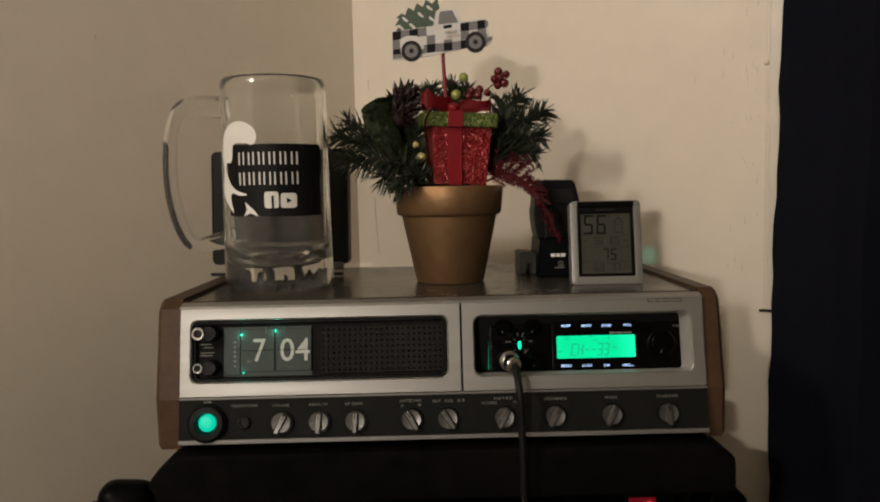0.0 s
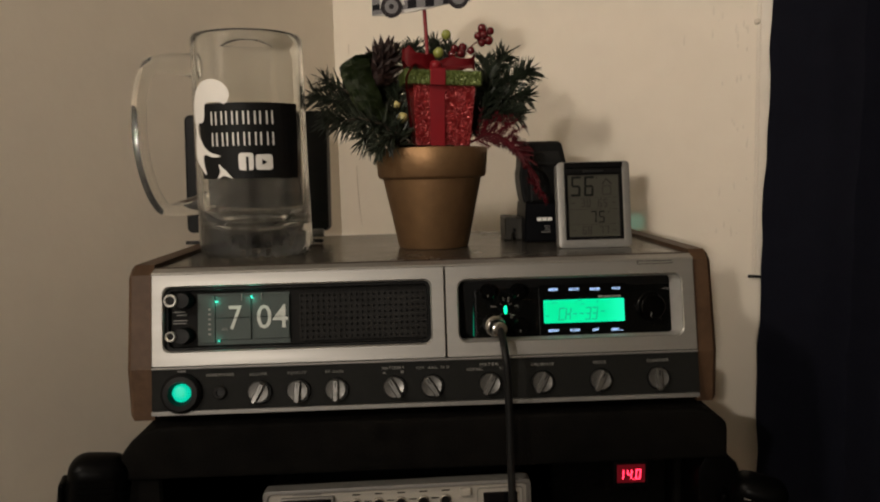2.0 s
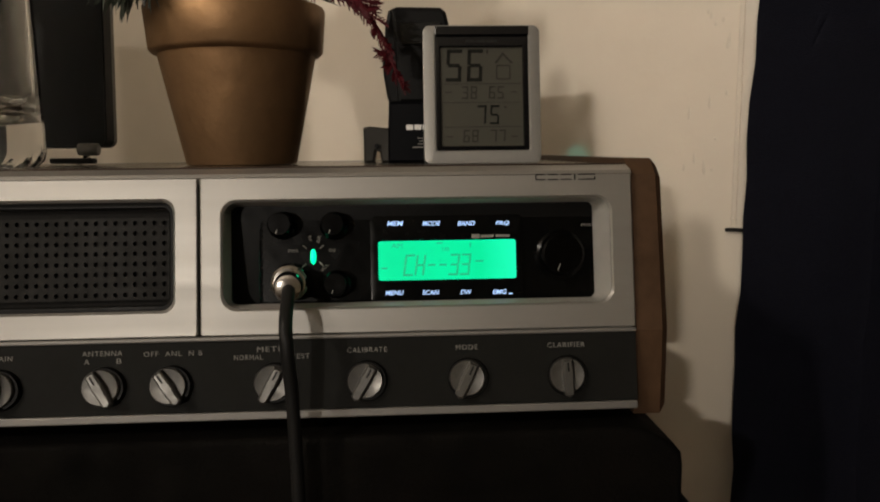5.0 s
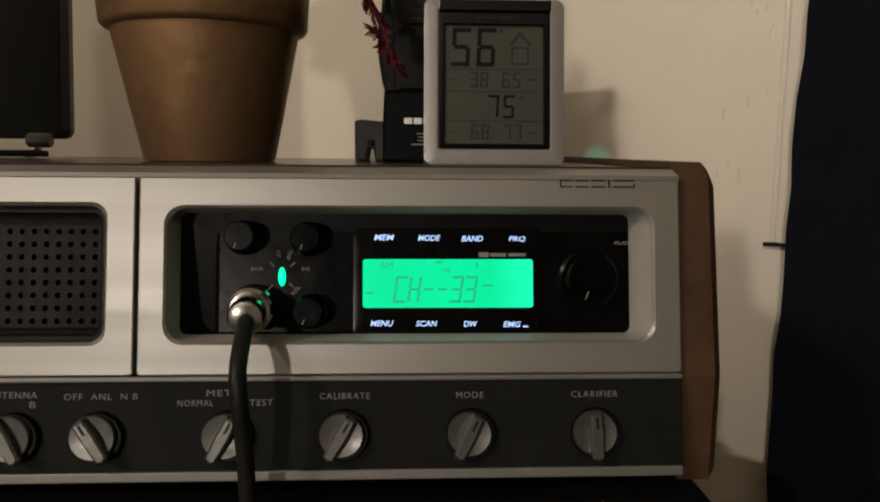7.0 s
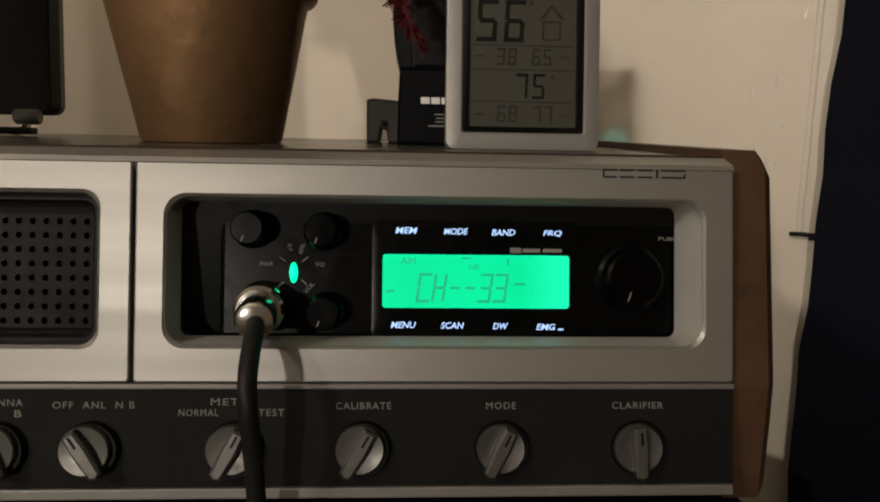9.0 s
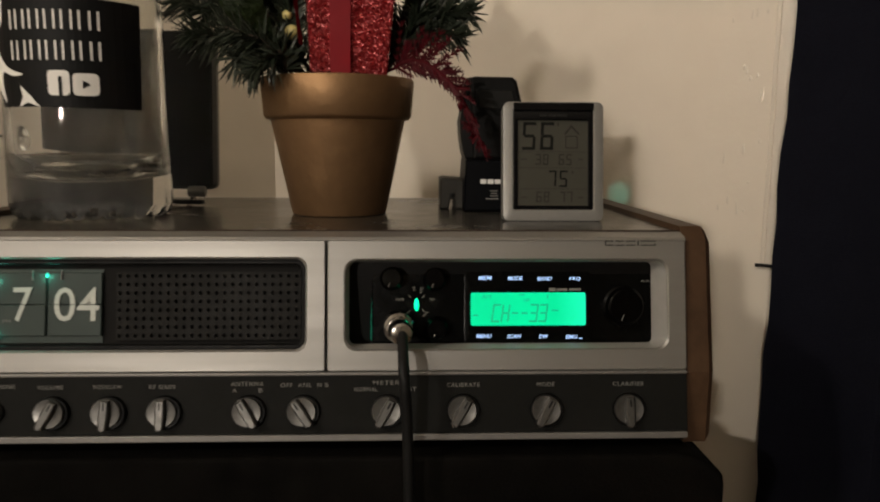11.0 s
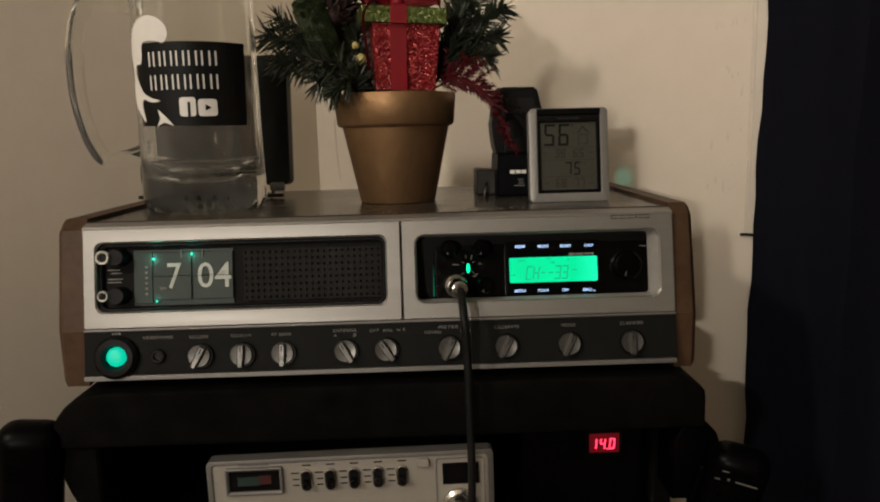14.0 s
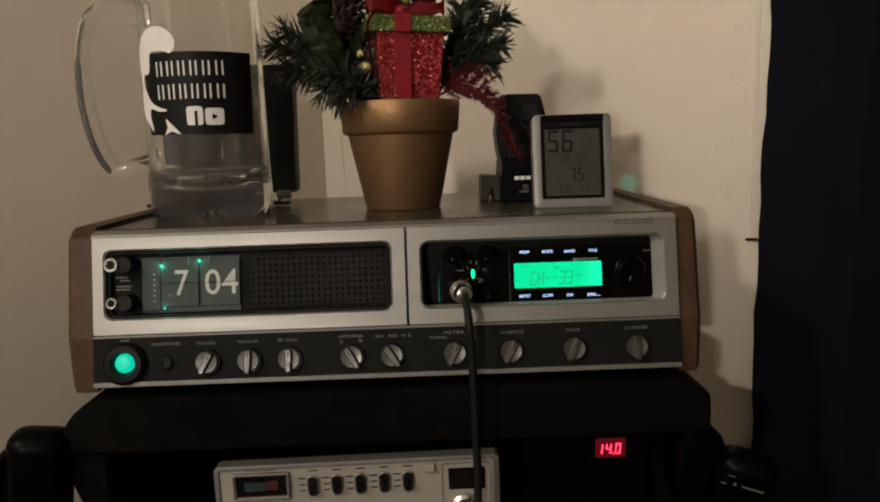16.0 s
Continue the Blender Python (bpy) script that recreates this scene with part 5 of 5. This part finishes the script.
part("card_body", prism([(0.0935, 1.1414), (0.0938, 1.1640), (0.0945, 1.1800), (0.1450, 1.1800), (0.1450, 1.1414)], 0.155, 0.215, 0.0012), M_NAVYB, watch, "black card body")
face_m = Matrix.Translation((0, 0.1546, 0)) @ pose(0, 0, 0, 90)
bars([(0.1055, 0.1100, 1.1622, 1.1655), (0.1108, 0.1153, 1.1622, 1.1655), (0.1161, 0.1205, 1.1622, 1.1655)], face_m, M_WHITE, watch)
bars([(0.1125, 0.1185, 1.1566, 1.1572), (0.1135, 0.1180, 1.1547, 1.1553), (0.1130, 0.1190, 1.1528, 1.1534), (0.1095, 0.1190, 1.1506, 1.1514)], face_m, M_INK, watch)
part("strap", prism([(0.0950, 1.1795), (0.0930, 1.1860), (0.0912, 1.1980), (0.0905, 1.2090), (0.0918, 1.2150), (0.0930, 1.2300), (0.0950, 1.2395), (0.0985, 1.2415), (0.1020, 1.2330), (0.1030, 1.1800)], 0.168, 0.205, 0.002, seg=2), M_BLACK, watch, "black resin strap")
part("case", prism([(0.1005, 1.1800), (0.0990, 1.2150), (0.0970, 1.2395), (0.1005, 1.2412), (0.1290, 1.2408), (0.1325, 1.2380), (0.1375, 1.2180), (0.1390, 1.1800)], 0.162, 0.208, 0.0025, seg=2), M_BLACK, watch, "black watch case")
part("dial_tag", prism([(0.1035, 1.2170), (0.1025, 1.2310), (0.1290, 1.2310), (0.1325, 1.2170)], 0.1605, 0.162, 0.0006), M_CASE, watch, "grey tag")

# ---------------------------------------------------------------- dark framed screen on a small stand
SC = Matrix.Translation((-0.1845, 0.226, 1.1412)) @ pose(0, 0, 0, -4, 0, -8)
screen_t = base("photo_screen", SC.translation, "black digital picture frame on small metal feet", "picture frame")
part("frame", ring_plate(rrect(-0.0815, 0.0765, 0.0125, 0.1405, 0.0065, k), rrect(-0.0795, 0.0745, 0.0145, 0.1385, 0.005, k), 0, 0.010, 0.0008, SC), M_SCREEN, screen_t, smooth=30)
part("glass", prism(rrect(-0.0798, 0.0748, 0.0142, 0.1388, 0.005, k), 0.0006, 0.008, 0, SC), M_SCREEN, screen_t, "dark glossy screen")
part("back_shell", prism(rrect(-0.0810, 0.0760, 0.0130, 0.1400, 0.006, k), 0.0101, 0.0150, 0, SC), M_GREYSIDE, screen_t)
for x in (-0.062, 0.057):
    part("foot", tube(smooth_path([SC @ Vector((x, -0.012, 0.0022)), SC @ Vector((x, 0.0, 0.0022)), SC @ Vector((x + 0.001, 0.006, 0.008)), SC @ Vector((x + 0.002, 0.008, 0.020))], 5), 0.0020, 8), M_CHROME, screen_t, "small metal foot", 60)
    part("foot_bar", box(x - 0.016, x + 0.016, -0.014, -0.007, 0.0002, 0.0040, 0.001, 2, SC), M_CASE, screen_t)

part("hinge", lathe([(0, -0.007), (0.0038, -0.007), (0.0045, -0.006), (0.0045, 0.006), (0.0038, 0.007), (0, 0.007)], 20, pose(-0.1205, 0.2130, 1.1520, 0, 90)), M_GREYSIDE, screen_t, "dull metal hinge barrel", 40)

# ---------------------------------------------------------------- lower transceiver, meter and hand microphones
CB = Matrix.Translation((-0.0353, -0.006, 0.8822)) @ pose(0, 0, 0, 0, -0.75, 0)
cb = base("lower_transceiver", CB.translation, "silver faced mobile transceiver with meter and toggle switches", "transceiver")
part("case", box(-0.104, 0.104, 0.008, 0.22, 0.004, 0.0800, 0.002, 2, CB), M_BLACK, cb)
part("rim", ring_plate(rrect(-0.1075, 0.1075, 0.0, 0.0825, 0.004, k), rrect(-0.1035, 0.1035, 0.004, 0.0790, 0.003, k), 0, 0.012, 0.0006, CB), M_EDGE, cb, smooth=30)
fp = part("faceplate", box(-0.1040, 0.1040, 0.0015, 0.008, 0.0035, 0.0795, 0, 2, CB), M_CBFACE, cb, "brushed cream-silver faceplate")
met = part("meter", ring_plate(rrect(-0.0935, -0.0510, 0.0555, 0.0765, 0.0015, k), rrect(-0.0912, -0.0533, 0.0578, 0.0742, 0.0006, k), -0.0020, 0.0015, 0.0012, CB), M_EDGE, cb, smooth=30)
part("meter_glass", box(-0.0914, -0.0531, 0.0006, 0.0014, 0.0576, 0.0744, 0, 2, CB), M_GLOSS, met)
part("meter_scale", box(-0.0850, -0.0690, 0.0000, 0.0005, 0.0622, 0.0690, 0, 2, CB), material("teal_meter_scale", (0.008, 0.026, 0.023), 0.5), met)
part("meter_scale", box(-0.0688, -0.0600, 0.0000, 0.0005, 0.0630, 0.0698, 0, 2, CB), material("red_meter_scale", (0.045, 0.005, 0.005), 0.5), met)
bars([(-0.084, -0.061, 0.0776, 0.0789)], CB @ pose(0, 0.0013, 0, 90), M_EDGE, fp)
for i, u in enumerate((-0.0334, -0.0154, 0.0025, 0.0205, 0.0385)):
    slot = part("toggle_switch", prism(rrect(u - 0.0043, u + 0.0043, 0.0560, 0.0730, 0.0042, 6), -0.0012, 0.0014, 0.0006, CB), M_CHROME, cb, "black toggle switch in a bright slot")
    part("slot", prism(rrect(u - 0.0032, u + 0.0032, 0.0572, 0.0718, 0.0031, 6), -0.0016, -0.0010, 0, CB), M_BLACK, slot)
    part("lever", lathe([(0, 0), (0.0024, 0), (0.0020, 0.002), (0.0027, 0.0045), (0.0020, 0.0056), (0, 0.0058)], 16, CB @ pose(u, -0.0014, 0.0640, 90 + (12, -4, 8, -10, 4)[i])), M_GLOSS, slot, smooth=50)
    bars([(u - 0.0115, u - 0.0055, 0.0695, 0.0705), (u - 0.0105, u - 0.0055, 0.0645, 0.0655), (u - 0.0105, u - 0.0055, 0.0598, 0.0608), (u - 0.0030, u + 0.0035, 0.0755, 0.0765)], CB @ pose(0, 0.0013, 0, 90), M_PANEL, fp)
part("push_button", box(0.0500, 0.0590, -0.0025, 0.0014, 0.0715, 0.0775, 0.0008, 2, CB), M_CBFACE, cb)
part("display", box(0.0690, 0.0965, 0.0004, 0.0014, 0.0555, 0.0725, 0.0003, 1, CB), M_GLOSS, cb, "dark channel display")
part("display_frame", ring_plate(rrect(0.0640, 0.1010, 0.0100, 0.0765, 0.003, k), rrect(0.0645, 0.1005, 0.0105, 0.0760, 0.0028, k), 0.0008, 0.0014, 0, CB), M_EDGE, cb)
for u, v, r in ((0.0810, 0.0395, 0.0125), (-0.0700, 0.030, 0.010), (-0.035, 0.030, 0.010), (0.0, 0.030, 0.010), (0.035, 0.030, 0.010)):
    kn = part("control_knob", lathe([(0, 0), (r, 0), (r, 0.003), (r * 0.8, 0.005), (r * 0.76, 0.013), (r * 0.7, 0.0145), (0, 0.0145)], 32, CB @ pose(u, 0.0014, v, 90)), M_CHROME, cb, "chrome control knob", 35)

supply = base("power_supply", (0.155, 0.05, 0.8795), "black power supply with a red voltage display", "power supply")
part("case", box(0.100, 0.205, 0.058, 0.26, 0.8795, 0.9600, 0.003, 2), M_RIG, supply)
meter = part("meter_window", box(0.1540, 0.1860, 0.0520, 0.0580, 0.9290, 0.9555, 0.001, 2), M_GLOSS, supply, "red seven segment voltmeter")
# faint glowing sheet added for the red halo round the digits
part("digit_halo", box(0.1575, 0.1825, 0.0512, 0.0519, 0.9335, 0.9500, 0, 2), G_REDHALO, meter)
seven_seg("1", 0.1585, 0.9365, 0.0092, 0.0046, 0.0024, G_RED, Matrix.Translation((0, 0.0508, 0)) @ pose(0, 0, 0, 90), meter, 0.08)
seven_seg("40", 0.1658, 0.9365, 0.0092, 0.0046, 0.0032, G_RED, Matrix.Translation((0, 0.0508, 0)) @ pose(0, 0, 0, 90), meter, 0.08)
part("decimal_point", box(0.1718, 0.1728, 0.0506, 0.0509, 0.9362, 0.9372), G_RED, meter)


def hand_mic(m, name, label):
    """A palm microphone: rounded body, grille slots, push-to-talk bar and hanger stud."""
    mic = base(name, m.translation, label, "microphone")
    bm = box(-0.023, 0.023, -0.016, 0.016, -0.043, 0.043, 0.014, 5, m)
    part("body", bm, M_MIC, mic, smooth=50)
    part("talk_bar", box(-0.0285, -0.0235, -0.009, 0.009, -0.022, 0.022, 0.002, 2, m), M_MIC, mic)
    for i in range(5):
        part("grille_slot", box(-0.013, 0.013, -0.0166, -0.0158, 0.004 + i * 0.0055, 0.0065 + i * 0.0055, 0, 2, m), M_MIC, mic)
    part("hanger_stud", lathe([(0, 0), (0.003, 0), (0.003, 0.004), (0.0055, 0.005), (0.0055, 0.008), (0, 0.008)], 16, m @ pose(0, 0.0155, 0.01, -90)), M_CHROME, mic)
    part("strain_relief", lathe([(0.005, 0), (0.005, 0.008), (0.0035, 0.02), (0, 0.02)], 16, m @ pose(0, 0, -0.044, 180)), M_RUBBER, mic)
    return mic


hand_mic(pose(-0.2765, 0.000, 0.9560, 6, 8, 14), "hand_microphone", "gloss black palm microphone hanging beside the shelf")
mic_r = hand_mic(pose(0.2600, 0.012, 0.9135, 8, 12, -18), "hand_microphone", "black palm microphone with pale markings clipped on the shelf")
part("mounting_clip", prism([(0.2180, 0.905), (0.2180, 0.9560), (0.2240, 0.9680), (0.2400, 0.9690), (0.2520, 0.9610), (0.2560, 0.9500), (0.2560, 0.905)], 0.020, 0.060, 0.003, seg=2), M_MIC, mic_r, "black mounting clip", 40)
bars([(-0.013, -0.008, 0.028, 0.0290), (-0.002, 0.014, 0.021, 0.0225), (-0.017, -0.013, 0.020, 0.0212), (-0.008, -0.006, 0.021, 0.0232)], pose(0.2600, 0.012, 0.9135, 8, 12, -18) @ pose(0, -0.0168, 0, 90), M_GREYSIDE, mic_r)

# ---------------------------------------------------------------- marks on the walls
# glossy drips and blisters in the old paint beside the casing
M_DRIP = material("glossy_paint_drip", (0.70, 0.64, 0.545), 0.16, second=(0.64, 0.58, 0.49), scale=60, mix=0.4, spec=0.5)
drips = random.Random(11)
shapes = []
for i in range(6):
    bm = bmesh.new()
    bmesh.ops.create_uvsphere(bm, u_segments=10, v_segments=8, radius=1)
    for v in bm.verts:
        v.co = Vector((v.co.x * 0.0011 * (1.15 - 0.35 * v.co.z), v.co.y * 0.00032, v.co.z * (0.0016 + 0.0012 * i) + 0.0006 * noise.noise(v.co * 2 + Vector((i, 0, 0)))))
    me = bpy.data.meshes.new("paint_drip")
    bm.to_mesh(me)
    bm.free()
    me.materials.append(M_DRIP)
    me.polygons.foreach_set("use_smooth", [True] * len(me.polygons))
    shapes.append(me)
for i in range(46):
    drip = new("paint_drip", drips.choice(shapes))
    drip.parent = wall_window
    drip.matrix_world = WALL_R @ pose(0.630 - abs(drips.gauss(0, 0.022)), 0.0001, drips.uniform(1.10, 1.52) if i % 3 else drips.uniform(1.36, 1.50), 0, drips.uniform(-4, 4), 0)

nail = thing("painted_nail", lathe([(0.0, 0.004), (0.0022, 0.0036), (0.0034, 0.0018), (0.0040, 0.0), (0, 0)], 16, WALL_R @ pose(0.6372, 0.0, 1.3779, 90)), M_WALL, "painted-over nail head in the cream wall", "nail", smooth=60)
thing("paint_chip", lathe([(0.0, 0.0006), (0.0014, 0.0005), (0.0018, 0.0), (0, 0)], 12, WALL_L @ pose(-0.463, 0.0, 1.4155, 90)), M_PAPER, "small pale paint chip on the cream wall", "paint chip", smooth=60)
for pts in (((0.0365, 1.224), (0.0372, 1.19), (0.0400, 1.155), (0.0436, 1.128)), ((0.0290, 1.418), (0.0296, 1.401))):
    path = [WALL_R @ Vector((x, -0.0001, z)) for x, z in pts]
    thing("wall_streak", tube(smooth_path(path, 4), 0.0009, 6, taper=0.0005), M_STAIN, "thin faint brown streak on the cream wall", "wall stain", "streaks on the wall", smooth=60)
